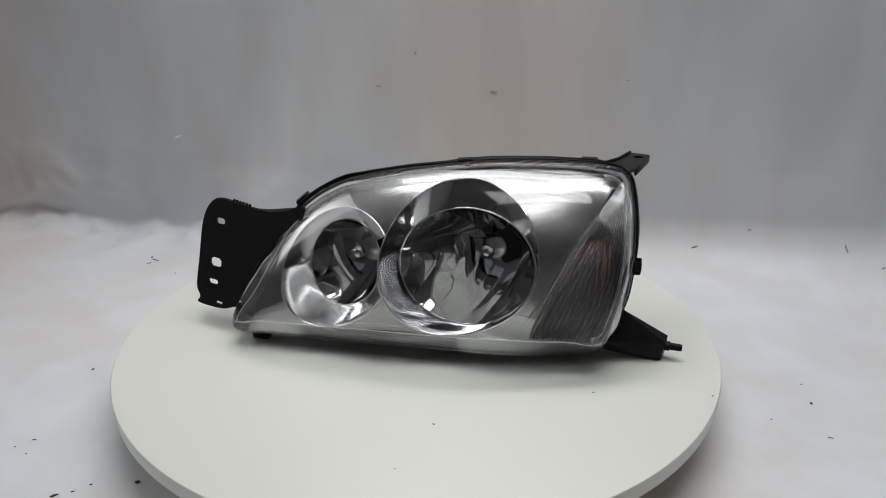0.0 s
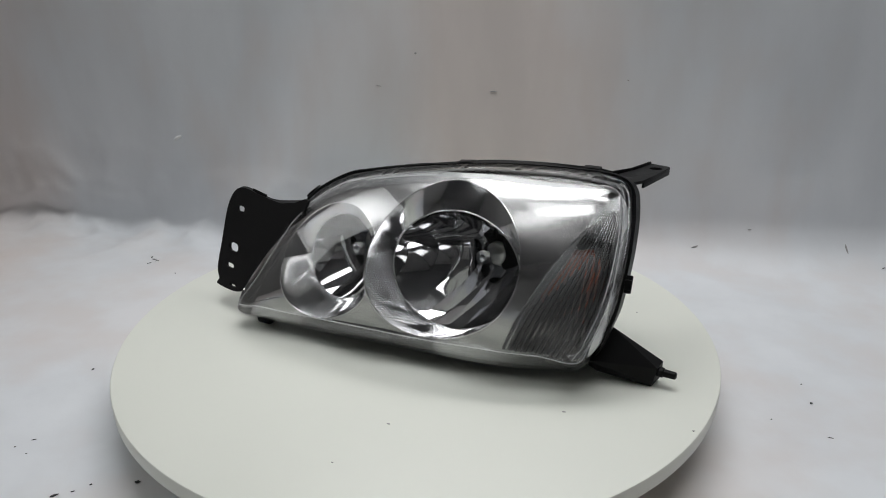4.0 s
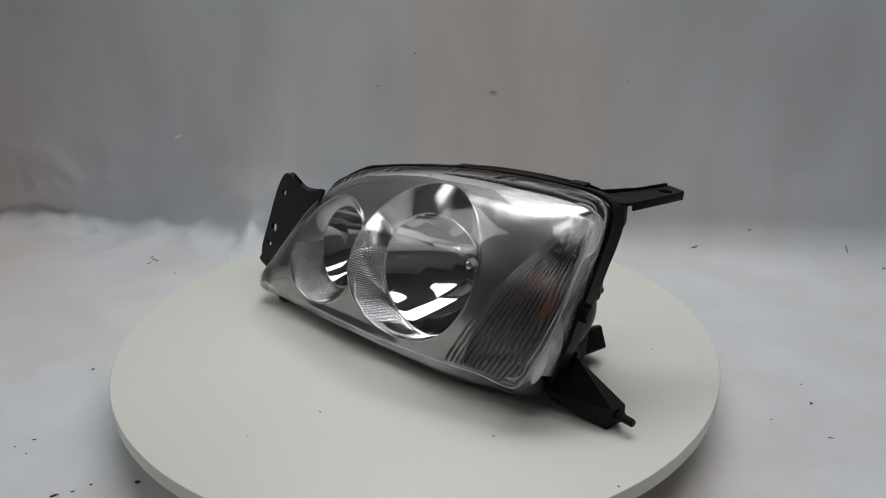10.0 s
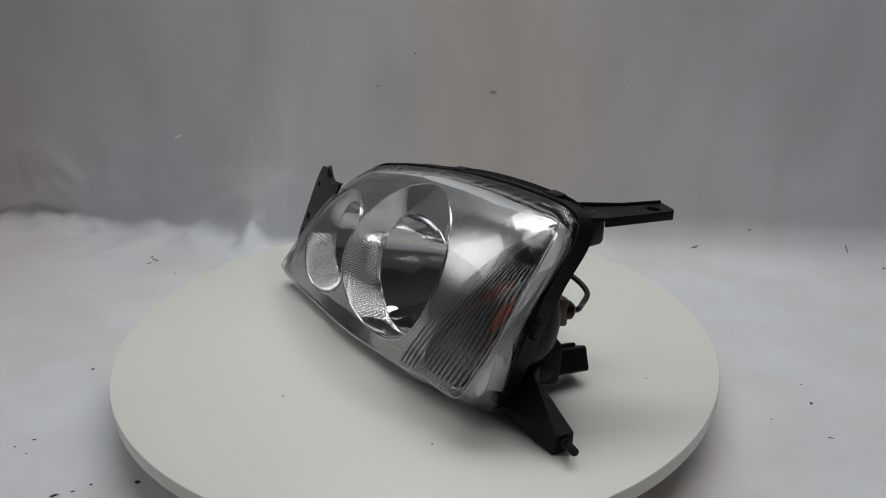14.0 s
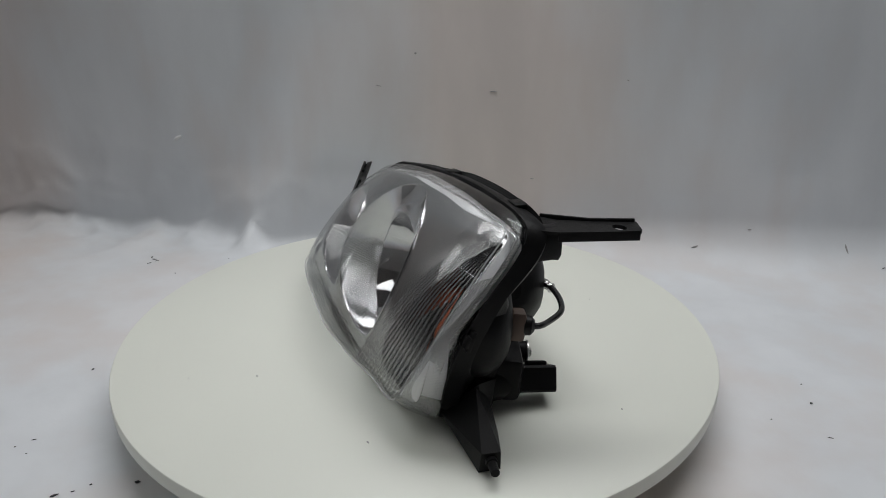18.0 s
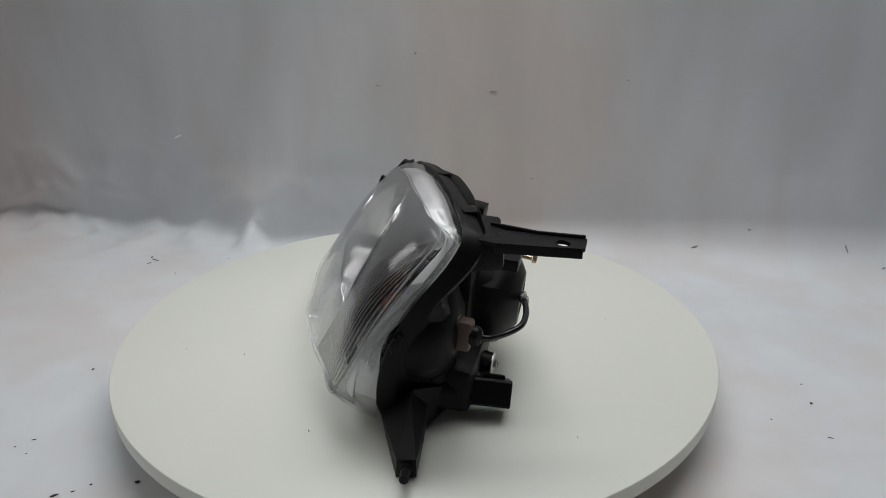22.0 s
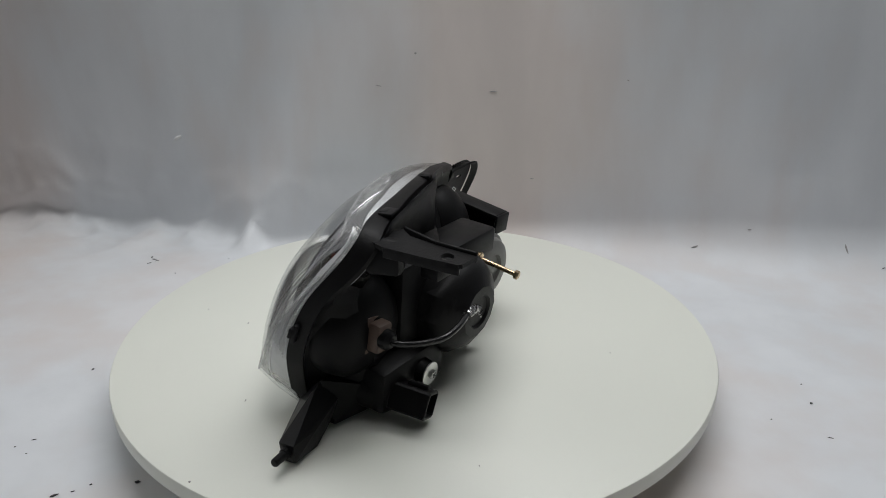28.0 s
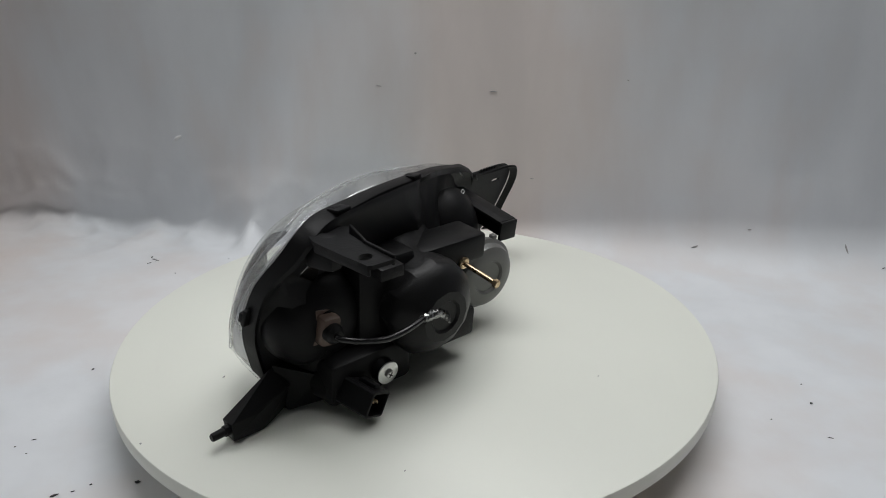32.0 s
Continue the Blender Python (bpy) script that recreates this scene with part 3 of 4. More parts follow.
def build_signal():
    n = 66
    front = [Vector((p.x, bezel_y(p.x, p.y), p.y)) for p in spline([(x, z, 0) for x, z in SIGNAL], n)]
    c = sum(front, Vector()) / n
    back = [c + (p - c) * 0.86 + Vector((0.006, 0.030, 0.002)) for p in front]
    bm = bmesh.new()
    rows = [front, [p.lerp(q, 0.5) for p, q in zip(front, back)], back]
    for r in (0.66, 0.33, 0.02):
        rows.append([c + (p - c) * 0.86 * r + Vector((0.006, 0.036 - 0.004 * r, 0.002)) for p in front])
    loft(bm, rows, True, False, True)
    cell = part("signal_cell", bm, CELL, lamp, "chrome turn signal cell, darkened for the dark room it mirrors", sharp=30)
    for k in range(11):
        f = k / 10
        lo, hi = Vector((0.108 + 0.062 * f, 0, 0.031)), Vector((0.122 + 0.058 * f, 0, 0.070 + 0.055 * f))
        pts = []
        for q in range(8):
            p = lo.lerp(hi, q / 7)
            pts.append(Vector((p.x, bezel_y(p.x, p.z) + 0.014, p.z)))
        bm = bmesh.new()
        tube(bm, pts, 0.0028, 6, 14)
        part("rib", bm, CELL, cell)
    bm = bmesh.new()
    front_a = [Vector((x, bezel_y(x, z) + 0.010 + 0.010 * (0.182 - x) / 0.05, z)) for x, z in
               ((0.137, 0.113), (0.154, 0.1135), (0.175, 0.1135), (0.174, 0.092), (0.167, 0.062), (0.150, 0.060), (0.130, 0.061), (0.128, 0.086))]
    ring = spline(front_a, 48)
    mid = sum(ring, Vector()) / 48
    loft(bm, [[p + Vector((0, 0.012, 0)) for p in ring], ring, [mid + (p - mid) * 0.6 + Vector((0, -0.004, 0)) for p in ring]], True, False, True)
    part("amber_cover", bm, AMBER, cell, "dull amber signal filter", sharp=40)
    for z in (0.132, 0.146):
        bm = bmesh.new()
        tube(bm, [Vector((x, bezel_y(x, z) + 0.004, z + 0.004 * (0.184 - x) / 0.02)) for x in (0.163 + (z - 0.132) * 1.0, 0.175, 0.184)], 0.0005, 6, 10)
        part("rib", bm, CHROME, cell)


build_signal()

# ---- black housing ----


def back_y(x, z):
    high = max(0.0, min(1.0, (z - 0.085) / 0.04))
    return 0.024 - 0.28 * max(0.0, x) - 0.10 * min(0.0, x + 0.1) - 0.012 * high


def build_housing():
    bm = bmesh.new()

    def back(p, d):
        rise = max(0.0, min(1.0, (p.z - 0.125) / 0.03))
        end = max(0.0, min(1.0, (p.x - 0.12) / 0.07))
        return Vector((0.12 + 0.35 * end, 1.0, -0.30 * rise)) * (d * (1 + 0.55 * end))
    r = [[seam_out(p, -0.0035) + Vector((0, 0.001, 0)) for p in seam],
         [seam_out(p, -0.0015) + Vector((0, -0.002, 0)) for p in seam],
         [seam_out(p, 0.0008) + Vector((0, -0.002, 0)) for p in seam],
         [seam_out(p, 0.0012) + Vector((0, 0.000, 0)) for p in seam],
         [seam_out(p, 0.0008) + back(p, 0.0065) for p in seam],
         [seam_out(p, 0.0) + back(p, 0.0078) for p in seam],
         [seam_out(p, -0.004) + back(p, 0.0082) for p in seam]]
    for scale, w, extra in ((0.97, 0.35, 0.0), (0.95, 0.75, 0.0), (0.90, 1.0, 0.0), (0.5, 1.0, 0.004), (0.1, 1.0, 0.004)):
        row = []
        for p in seam:
            q = MID + (p - MID) * scale
            y0 = p.y + 0.015
            row.append(Vector((q.x + 0.006 * w, y0 + (max(back_y(q.x, q.z), p.y + 0.018 - 0.027 * max(0.0, min(1.0, (0.06 - q.x) / 0.06))) - y0) * w + extra, q.z + 0.002)))
        r.append(row)
    for k, row in enumerate(r):
        for p in row:
            if k < 7 and p.z < 0.03:
                p.y += 0.010 * min(1.0, (0.03 - p.z) / 0.010)
            p.z = max(p.z, 0.0006)
    loft(bm, r, True, False, True)
    part("housing", bm, BLACK, lamp, "black plastic lamp housing", sharp=40)


build_housing()


def build_domes():
    o = Vector((0.0446, -0.0535, 0.0858))
    ax = Vector((0.53, 0.84, -0.106)).normalized()
    bm = bmesh.new()
    lathe(bm, o, ax, [(0.035, 0.068), (0.052, 0.062), (0.066, 0.053), (0.076, 0.0475), (0.084, 0.0450), (0.112, 0.0440)], 48, False)
    part("main_dome", bm, BLACK, lamp, sharp=35)
    bm = bmesh.new()
    rows = lathe(bm, o, ax, [(0.104, 0.0445), (0.113, 0.0455), (0.121, 0.0430), (0.129, 0.0360), (0.136, 0.024), (0.1365, 0.016), (0.134, 0.014), (0.134, 0.004)], 12)
    part("rubber_cap", bm, BLACK_SATIN, lamp, "black faceted rubber boot", sharp=25)
    o = Vector((-0.071, -0.031, 0.084))
    ax = Vector((0.57, 0.81, -0.10)).normalized()
    bm = bmesh.new()
    hub = Vector((-0.0467, -0.0006, 0.090))
    rings = []
    for k in range(14):
        t = 0.42 + (math.pi / 2 - 0.42) * k / 13
        rings.append([hub + AX * (0.056 * math.sin(t)) + (SIDE * (0.047 * math.cos(a)) + UP * (0.057 * math.sin(a))) * max(math.cos(t), 0.01) for a in [2 * math.pi * i / 48 for i in range(48)]])
    loft(bm, rings, True, False, True)
    part("side_dome", bm, BLACK, lamp, sharp=35)
    bm = bmesh.new()
    o = o + Vector((0, 0, -0.010))
    lathe(bm, o, ax, [(0.095, 0.033), (0.108, 0.034), (0.115, 0.0345)], 40, False)
    part("cap_neck", bm, BLACK, lamp, sharp=35)
    spot = Vector((-0.0425, 0.0360, 0.1290))
    e1, e2 = SIDE, Vector((-0.30, -0.20, 0.93)).normalized()
    bm = bmesh.new()
    tube(bm, [spot + e1 * p + e2 * q for p, q in ((0.0, 0.003), (-0.0022, 0.0052), (0.0, 0.0075), (0.0022, 0.0056), (0.0004, 0.0032), (0.002, 0.0005), (0.0035, -0.005), (0.0045, -0.011))], 0.0005, 6, 30)
    part("chalk_mark", bm, CHALK, lamp, "faint white chalk mark")
    bm = bmesh.new()
    lathe(bm, o, ax, [(0.112, 0.035), (0.114, 0.0380), (0.119, 0.0380), (0.121, 0.0345), (0.127, 0.0320), (0.130, 0.027), (0.130, 0.018), (0.127, 0.016), (0.127, 0.004)], 48)
    cap = part("dust_cap", bm, GREY_CAP, lamp, "grey translucent plastic dust cap", sharp=35)
    a, b = frame_of(ax)
    for t in (0.2, 1.9, 3.6, 5.2):
        bm = bmesh.new()
        block(bm, o + ax * 0.1165 + (a * math.cos(t) + b * math.sin(t)) * 0.039, ax, 0.006, 0.006, 0.006, 0.001)
        part("lug", bm, GREY_CAP, cap)
    bm = bmesh.new()
    lathe(bm, (0.1490, -0.058, 0.083), AX, [(0.006, 0.046), (0.016, 0.0455), (0.028, 0.043), (0.038, 0.036), (0.044, 0.026), (0.0465, 0.014)], 48, False)
    part("signal_dome", bm, BLACK, lamp, sharp=35)
    bm = bmesh.new()
    block(bm, (0.118, -0.002, 0.090), AX, 0.036, 0.060, 0.076, 0.006)
    part("chamber", bm, BLACK, lamp, sharp=30)
    for c, l, w, h in (((0.164, 0.026, 0.131), 0.016, 0.022, 0.010),):
        bm = bmesh.new()
        block(bm, c, AX, l, w, h, 0.001)
        part("stiffener", bm, BLACK, lamp, sharp=30)
    bm = bmesh.new()
    block(bm, (0.138, -0.016, 0.032), AX, 0.056, 0.084, 0.040, 0.006)
    part("lower_body", bm, BLACK, lamp, sharp=30)
    bm = bmesh.new()
    block(bm, (0.060, 0.030, 0.040), AX, 0.060, 0.060, 0.030, 0.004)
    part("cap_shelf", bm, BLACK, lamp, sharp=30)


build_domes()

SOCKET = Vector((0.1790, -0.0220, 0.0820))


def build_socket():
    bm = bmesh.new()
    block(bm, SOCKET - AX * 0.002, AX, 0.0030, 0.018, 0.031, 0.001, 0.12)
    block(bm, SOCKET + AX * 0.004, AX, 0.013, 0.0165, 0.0245, 0.003, 0.12)
    socket = part("bulb_socket", bm, BROWN, lamp, "dark brown plastic bulb socket", sharp=30)
    bm = bmesh.new()
    lathe(bm, SOCKET + AX * 0.009, AX, [(0.0, 0.0085), (0.006, 0.008), (0.009, 0.005)], 20)
    part("plug", bm, BLACK_SATIN, socket, "black rubber plug", sharp=30)
    bm = bmesh.new()
    run = [SOCKET + AX * 0.012, SOCKET + AX * 0.022, (0.186, 0.012, 0.078), (0.180, 0.030, 0.0795), (0.166, 0.0415, 0.0815), (0.148, 0.049, 0.083), (0.132, 0.054, 0.081), (0.119, 0.057, 0.076), (0.110, 0.059, 0.068), (0.104, 0.058, 0.059)]
    tube(bm, run, 0.0026)
    part("wire", bm, CABLE, lamp, "glossy black looped wire")
    rng = random.Random(7)
    path = spline(run[5:], 34, False)
    rings = []
    for i, p in enumerate(path):
        d = (path[min(i + 1, 33)] - path[max(i - 1, 0)]).normalized()
        a, b = frame_of(d)
        rings.append([p + (a * math.cos(k * math.pi / 4) + b * math.sin(k * math.pi / 4)) * (0.0041 + 0.0009 * rng.uniform(-1, 1)) for k in range(8)])
    bm = bmesh.new()
    loft(bm, rings)
    part("sleeve", bm, SLEEVE, lamp, "crinkled clear plastic sleeve", smooth=False)


build_socket()


def build_adjuster():
    b, h = Vector((0.0552, 0.0615, 0.0959)), Vector((0.0731, 0.0947, 0.0876))
    d = (h - b).normalized()
    bm = bmesh.new()
    lathe(bm, b - d * 0.012, d, [(0.0, 0.0023), (0.048, 0.0023)], 16)
    screw = part("adjuster_screw", bm, BRASS, lamp, "yellow zinc plated adjuster screw", sharp=40)
    bm = bmesh.new()
    lathe(bm, h - d * 0.002, d, [(0.0, 0.0042), (0.0036, 0.0042), (0.0042, 0.0036)], 6)
    part("head", bm, BRASS, screw, sharp=20)
    bm = bmesh.new()
    lathe(bm, b - d * 0.004, d, [(0.0, 0.0062), (0.004, 0.0062), (0.005, 0.005)], 20)
    part("bush", bm, BRASS, screw, sharp=30)
    bm = bmesh.new()
    block(bm, Vector((0.054, 0.038, 0.1085)), AX, 0.040, 0.080, 0.026, 0.004)
    part("adjuster_box", bm, BLACK, lamp, sharp=30)
    w = Vector((0.1516, 0.0197, 0.0303))
    bm = bmesh.new()
    lathe(bm, w - AX * 0.030, AX, [(0.0, 0.016), (0.022, 0.0105), (0.0285, 0.0095)], 24)
    part("boss", bm, BLACK, lamp, sharp=30)
    bm = bmesh.new()
    lathe(bm, w - AX * 0.0012, AX, [(0.0, 0.0100), (0.0002, 0.0104), (0.001, 0.0104), (0.0013, 0.0100)], 32)
    washer = part("washer", bm, STEEL, lamp, "bright zinc washer", sharp=40)
    bm = bmesh.new()
    lathe(bm, w, AX, [(0.0, 0.0042), (0.003, 0.0042), (0.0036, 0.0034)], 6)
    bolt = part("bolt", bm, STEEL, washer, sharp=20)
    # Dark bars on the head stand in for the shade inside its slots.
    for r in (0.6, 0.6 + math.pi / 2):
        bm = bmesh.new()
        block(bm, w + AX * 0.0036, AX, 0.0006, 0.0052, 0.001, 0, r)
        part("slot_shade", bm, DIRT_AND_SLOT, bolt)


build_adjuster()


def build_connector():
    d = Vector((0.34, 0.93, -0.12)).normalized()
    c = Vector((0.1760, 0.0045, 0.0215))
    side, up = frame_of(d)
    roll = 0.45
    s2, u2 = side * math.cos(roll) + up * math.sin(roll), up * math.cos(roll) - side * math.sin(roll)
    bm = bmesh.new()

    def rect(at, w, h):
        return [c + d * at + s2 * (w * x) + u2 * (h * z) for x, z in ((-.5, -.42), (-.42, -.5), (.42, -.5), (.5, -.42), (.5, .42), (.42, .5), (-.42, .5), (-.5, .42))]
    loft(bm, [rect(-0.016, 0.022, 0.021), rect(-0.014, 0.0235, 0.0225), rect(0.018, 0.0235, 0.0225), rect(0.0185, 0.022, 0.021), rect(0.0185, 0.0195, 0.0185), rect(0.002, 0.019, 0.018)], True, True, True)
    con = part("connector", bm, BLACK, lamp, "black open electrical connector", sharp=25)
    bm = bmesh.new()
    block(bm, c + u2 * 0.0125 + d * 0.004, d, 0.018, 0.008, 0.004, 0.001, roll)
    part("latch", bm, BLACK, con, sharp=30)
    for k in (-1, 0, 1):
        bm = bmesh.new()
        block(bm, c + d * 0.008 + s2 * (0.005 * k), d, 0.012, 0.001, 0.003, 0)
        part("pin", bm, BRASS, con)
    bm = bmesh.new()
    lathe(bm, c - d * 0.050, d, [(0.0, 0.020), (0.020, 0.018), (0.036, 0.0145)], 24)
    part("stalk", bm, BLACK, lamp, sharp=35)


build_connector()


def build_brackets():
    def on_plane(x, z):
        x = -0.15 + (x + 0.15) * 1.035 if x < -0.15 else x
        return Vector((x, -0.1312 - 0.5509 * x + 0.4854 * z + 0.10 * max(0.0, -0.15 - x), z))

    def rounded(pts, n=64):
        return [on_plane(p.x, p.y) for p in spline([(x, z, 0) for x, z in pts], n)]
    outer = rounded([(-.110, .131), (-.135, .1225), (-.154, .1215), (-.180, .1225), (-.200, .1243), (-.215, .119), (-.2245, .0997), (-.2282, .0641), (-.2306, .0369),
                     (-.2263, .0271), (-.2283, .0208), (-.2023, .0212), (-.191, .0250), (-.170, .035), (-.150, .070), (-.125, .100)])

    def slot(x0, x1, z0, z1):
        r = min(abs(x1 - x0), abs(z1 - z0)) * 0.28
        return [on_plane(x, z) for x, z in ((x0 + r, z0), (x1 - r, z0), (x1, z0 + r), (x1, z1 - r), (x1 - r, z1), (x0 + r, z1), (x0, z1 - r), (x0, z0 + r))]
    bm = bmesh.new()
    plate(bm, outer, 0.003, [slot(-.2094, -.1984, .1002, .1055), slot(-.2158, -.202, .059, .0672), slot(-.2176, -.2059, .0420, .0464), slot(-.2091, -.2003, .0250, .0272)])
    part("side_bracket", bm, BLACK, lamp, "black slotted mounting bracket", sharp=30)
    bm = bmesh.new()
    rim = [on_plane(x, z) + Vector((0, 0.0015, 0)) for x, z in ((-.118, .127), (-.154, .1205), (-.180, .1215), (-.2, .1232), (-.214, .118), (-.2235, .0997), (-.2272, .0641), (-.2296, .0369), (-.2253, .0271))]
    back = Vector((-0.0045, 0.0090, 0))
    path = spline(rim, 48, False)
    inner = [p + (Vector((-0.18, p.y, 0.07)) - p).normalized() * 0.0022 for p in path]
    loft(bm, [path, [p + back for p in path], [p + back for p in inner], inner, path], False)
    part("return_lip", bm, BLACK, lamp, sharp=30)
    for k in range(6):
        bm = bmesh.new()
        block(bm, on_plane(-.172 - .0036 * k, .1223 + .0003 * k) + Vector((0, 0.001, 0.0006)), (0.2, 0.5, 1), 0.0036, 0.0016, 0.003, 0.0003)
        part("tooth", bm, BLACK, lamp)
    # ear with a round hole on the outer top corner
    z = 0.165
    hole = [Vector((0.2290 + 0.0062 * math.cos(-t), 0.0355 + 0.0048 * math.sin(-t), z)) for t in [k * math.pi / 10 for k in range(20)]]
    bm = bmesh.new()
    plate(bm, [Vector((x, y, z)) for x, y in ((.2005, -.020), (.2125, -.010), (.2285, .016), (.2430, .0425), (.2420, .0455), (.2275, .0555), (.2245, .0545), (.206, .026), (.1905, .008), (.176, .002), (.180, -.016))], 0.003, [hole])
    ear = part("ear", bm, BLACK, lamp, "black top mounting ear with a round hole", sharp=30)
    for a, b in (((.2060, .027, .1665), (.2260, .0550, .1665)), ((.177, .003, .1665), (.206, .027, .1665)), ((.2125, -.009, .1640), (.2425, .0435, .1640))):
        a, b = Vector(a), Vector(b)
        bm = bmesh.new()
        block(bm, (a + b) / 2, b - a, (b - a).length, 0.0022, 0.0075, 0.0006)
        part("lip", bm, BLACK, ear)
    bm = bmesh.new()
    block(bm, Vector((.197, -.010, .155)), (0.25, 1, 0), 0.028, 0.016, 0.027, 0.005)
    part("corner_block", bm, BLACK, lamp, sharp=30)
    # rear tongue over the dust cap
    a, b = Vector((-.094, .022, .1235)), Vector((-.0430, .0910, .109))
    bm = bmesh.new()
    block(bm, (a + b) / 2 + Vector((.009, -.006, 0)), b - a, (b - a).length, 0.022, 0.004, 0.001)
    tongue = part("rear_tongue", bm, BLACK, lamp, sharp=30)
    bm = bmesh.new()
    block(bm, a.lerp(b, 0.56) + Vector((.008, -.006, -.0125)), b - a, 0.070, 0.007, 0.016, 0.002)
    part("gusset", bm, BLACK, tongue, sharp=30)
    bm = bmesh.new()
    block(bm, b + Vector((.009, -.006, -.009)), b - a, 0.003, 0.022, 0.021, 0.0008)
    part("end_tab", bm, BLACK, tongue, sharp=30)
    bm = bmesh.new()
    lathe(bm, b + Vector((.008, -.007, -.010)), AX, [(-0.004, 0.0055), (0.0, 0.0055)], 18)
    part("stud", bm, STEEL, tongue, "dull steel stud")
    # lower outer arm with its locating pin
    bm = bmesh.new()
    pts = [(.192, -.066, .046), (.190, -.052, .030), (.172, -.086, .020), (.188, -.060, .006), (.180, -.082, .008), (.2080, -.0600, .026), (.2184, -.0640, .0205), (.2385, -.0765, .0200), (.2320, -.0890, .0190),
           (.2385, -.0765, .0050), (.2285, -.0890, .0002), (.212, -.066, .0002), (.20, -.088, .012)]
    vs = [bm.verts.new(p) for p in pts]
    bmesh.ops.convex_hull(bm, input=vs)
    bmesh.ops.delete(bm, geom=[v for v in bm.verts if not v.link_faces], context="VERTS")
    arm = part("arm", bm, BLACK, lamp, "black tapered locating arm", smooth=False)
    bm = bmesh.new()
    vs = [bm.verts.new(p) for p in ((.193, -.064, .048), (.188, -.056, .004), (.174, -.084, .022), (.180, -.078, .006), (.150, -.045, .042), (.150, -.045, .008), (.176, -.030, .034), (.168, -.028, .008))]
    bmesh.ops.convex_hull(bm, input=vs)
    bmesh.ops.delete(bm, geom=[v for v in bm.verts if not v.link_faces], context="VERTS")
    part("web", bm, BLACK, arm, smooth=False)
    a, b = Vector((.2325, -.0815, .0125)), Vector((.2490, -.0890, .0130))
    bm = bmesh.new()
    lathe(bm, a - (b - a) * 0.3, b - a, [(0.0, 0.0046), (0.012, 0.0046), (0.0125, 0.0036), (0.0225, 0.0034), (0.0235, 0.0026)], 12)
    part("locating_pin", bm, BLACK, arm, sharp=30)
    # snap clips round the seam
    for c, d in (((.0476, .010, .1728), (1, -.12, .06)), ((.166, -.010, .1770), (1, -.3, 0)), ((-.118, .028, .130), (.75, .1, .6)), ((.2005, -.0780, .0935), (-.1, -.35, -1))):
        bm = bmesh.new()
        block(bm, Vector(c), d, 0.016, 0.007 if c[0] > 0.2 else 0.011, 0.004, 0.001)
        clip = part("clip", bm, BLACK, lamp, sharp=30)
        bm = bmesh.new()
        block(bm, Vector(c) + Vector((0, -0.003, 0.0006)), d, 0.009, 0.006, 0.0036, 0.0008)
        part("latch", bm, BLACK, clip, sharp=30)
    # foot below the inner end on which the lamp rests
    bm = bmesh.new()
    block(bm, Vector((-.160, -.026, .0060)), (1, -.3, 0), 0.018, 0.014, 0.012, 0.003)
    part("foot", bm, BLACK, lamp, sharp=30)


build_brackets()

# ---- dirt and one painted highlight on the sheet ----


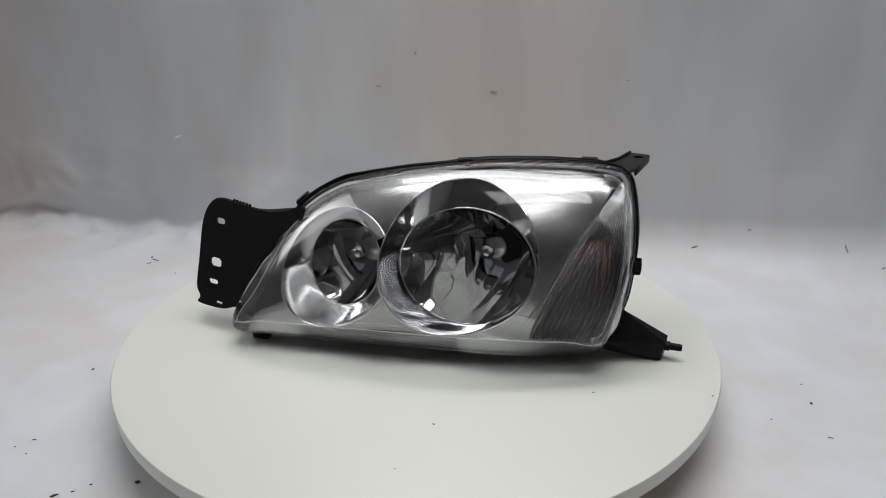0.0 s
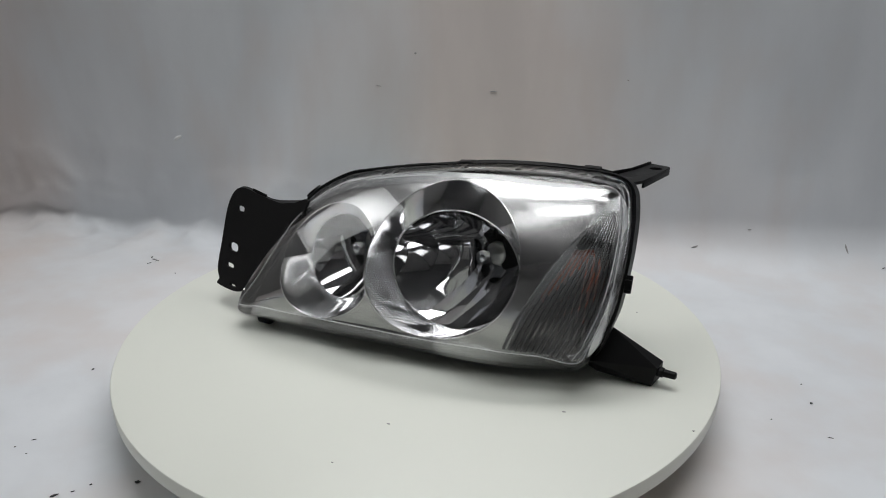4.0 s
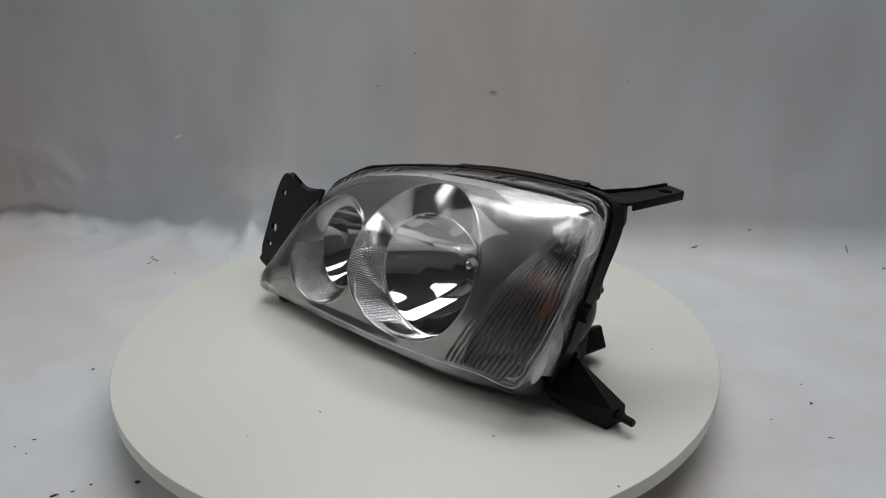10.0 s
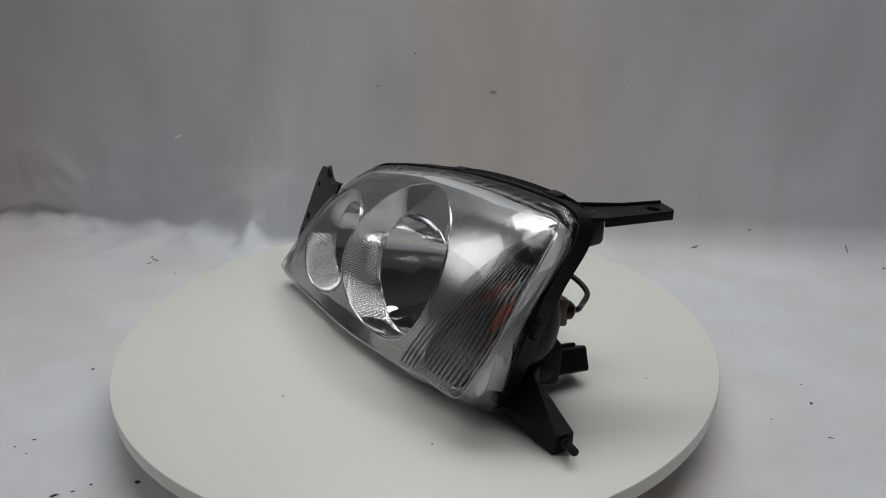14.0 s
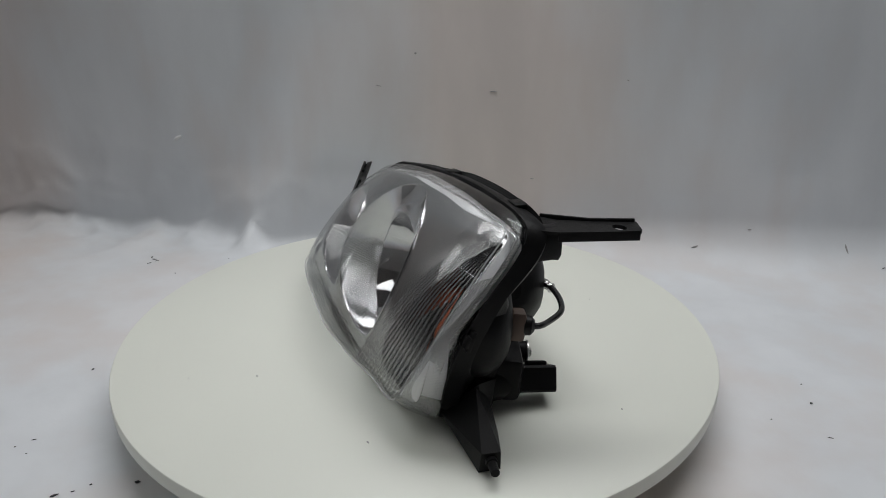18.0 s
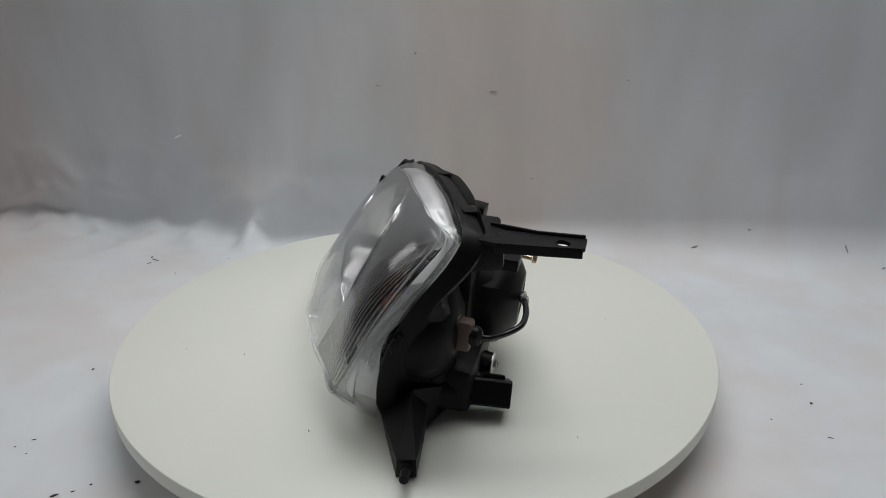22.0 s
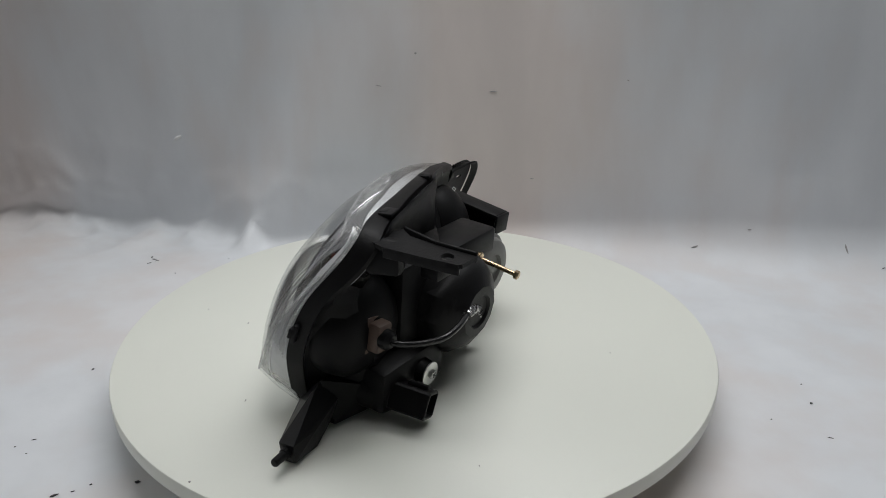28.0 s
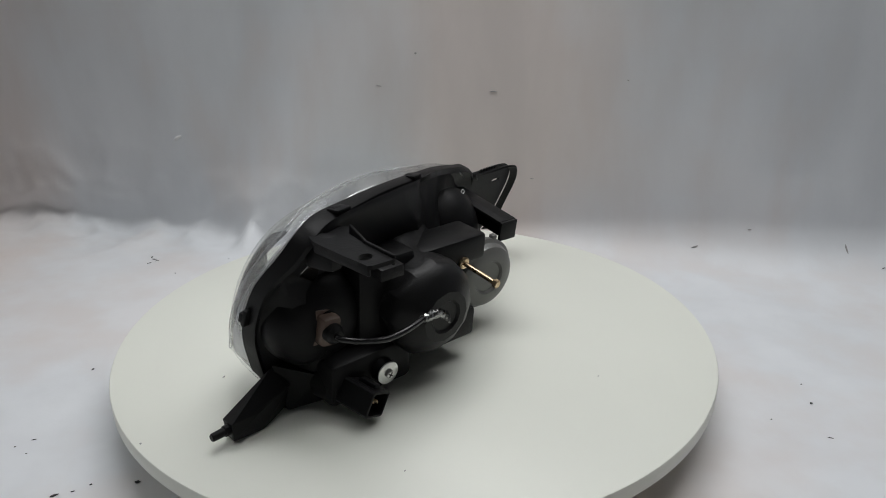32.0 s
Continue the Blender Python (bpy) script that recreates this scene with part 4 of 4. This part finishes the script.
def build_dirt():
    """Crumbs, scuffs and one painted highlight on the sheet: x, y on the table, or x, z on the backdrop; length, width,
    angle.
    """
    rng = random.Random(11)
    deck = ((-0.409, 0.335, 0.010, 0.003, 1.6), (-0.402, 0.326, 0.012, 0.003, -0.2), (-0.396, 0.320, 0.005, 0.003, 0.4), (-0.405, 0.312, 0.007, 0.004, 0.7), (-0.353, 0.272, 0.003, 0.002, 0.2), (-0.289, 0.322, 0.003, 0.002, 0.0),
            (-0.355, 0.006, 0.004, 0.003, 1.2), (-0.355, -0.116, 0.005, 0.002, 0.4), (-0.367, -0.126, 0.003, 0.002, 0.0), (-0.239, -0.176, 0.006, 0.005, 0.3), (-0.301, -0.190, 0.008, 0.004, 0.5), (-0.277, -0.178, 0.004, 0.002, 0.3),
            (-0.288, -0.186, 0.004, 0.002, 0.2), (0.389, -0.087, 0.006, 0.004, 0.4), (0.377, -0.142, 0.006, 0.002, -0.4), (0.397, -0.053, 0.002, 0.002, 0.0), (0.336, -0.112, 0.002, 0.002, 0.0), (0.674, 0.234, 0.016, 0.003, 0.5), (-0.352, -0.136, 0.002, 0.002, 0.0))
    hung = ((0.114, 0.186, 0.012, 0.0015, 0.0), (-0.057, 0.192, 0.010, 0.0015, -0.2), (0.175, 0.056, 0.007, 0.0015, 0.0), (0.305, 0.205, 0.005, 0.0012, -0.4), (0.417, -0.036, 0.010, 0.003, 0.3), (0.632, -0.030, 0.003, 0.020, 0.1), (0.708, 0.013, 0.004, 0.007, 0.0), (0.498, -0.010, 0.006, 0.002, 0.0), (-0.001, 0.239, 0.004, 0.003, 0.0))
    for x, y, a, b, turn in deck:
        bm = bmesh.new()
        ring = []
        for k in range(9):
            t = 2 * math.pi * k / 9
            p, q = a * 0.40 * math.cos(t) * rng.uniform(0.4, 1.5), b * 0.34 * math.sin(t) * rng.uniform(0.35, 1.4)
            ring.append(Vector((p * math.cos(turn) - q * math.sin(turn), p * math.sin(turn) + q * math.cos(turn), 0)))
        loft(bm, [ring, [p * 0.6 + Vector((0, 0, 0.0006)) for p in ring]], True, True, True)
        ob = link("crumb", bm, DIRT_AND_SLOT)
        ob.matrix_basis = Matrix.Translation((x, y, sheet_point(x, y + 1.15).z + 0.0004))
        tagged(ob, "tiny dark crumb of dirt on the white sheet", "dirt", "crumbs on the sheet")
    for x, z, a, b, turn in hung + ((-0.384, 0.104, 0.014, 0.006, 0.5),):
        lo, hi = 1.2, 2.6
        for _ in range(40):
            mid = (lo + hi) / 2
            lo, hi = (mid, hi) if sheet_point(x, mid).z < z else (lo, mid)
        p0 = sheet_point(x, lo)
        n = (sheet_point(x, lo + 0.004) - p0).cross(sheet_point(x + 0.004, lo) - p0).normalized()
        n = n if n.y < 0 else -n
        e1 = Vector((1, 0, 0)) - n * n.x
        e1.normalize()
        e2 = n.cross(e1)
        bm = bmesh.new()
        ring = []
        for k in range(9):
            t = 2 * math.pi * k / 9
            p, q = a / 2 * math.cos(t) * rng.uniform(0.6, 1.2), b / 2 * math.sin(t) * rng.uniform(0.6, 1.2)
            ring.append(e1 * (p * math.cos(turn) - q * math.sin(turn)) + e2 * (p * math.sin(turn) + q * math.cos(turn)))
        loft(bm, [ring, [p * 0.7 + n * 0.0008 for p in ring]], True, True, True)
        # The leftmost mark is a white chip that stands in for a highlight.
        white = x < -0.3
        ob = link("highlight_spot" if white else "scuff", bm, HIGHLIGHT if white else SCUFF)
        ob.matrix_basis = Matrix.Translation(p0 + n * 0.0004)
        tagged(ob, "small white spot painting a highlight on the backdrop" if white else "small dark scuff on the grey backdrop", "mark", "scuffs on the backdrop")


build_dirt()


def motions():
    rows = [(t * 0.5, Matrix.Rotation(turn_at(t * 0.5), 4, "Z")) for t in range(65)]
    walk(turntable, rows)
    walk(lamp, rows)


motions()
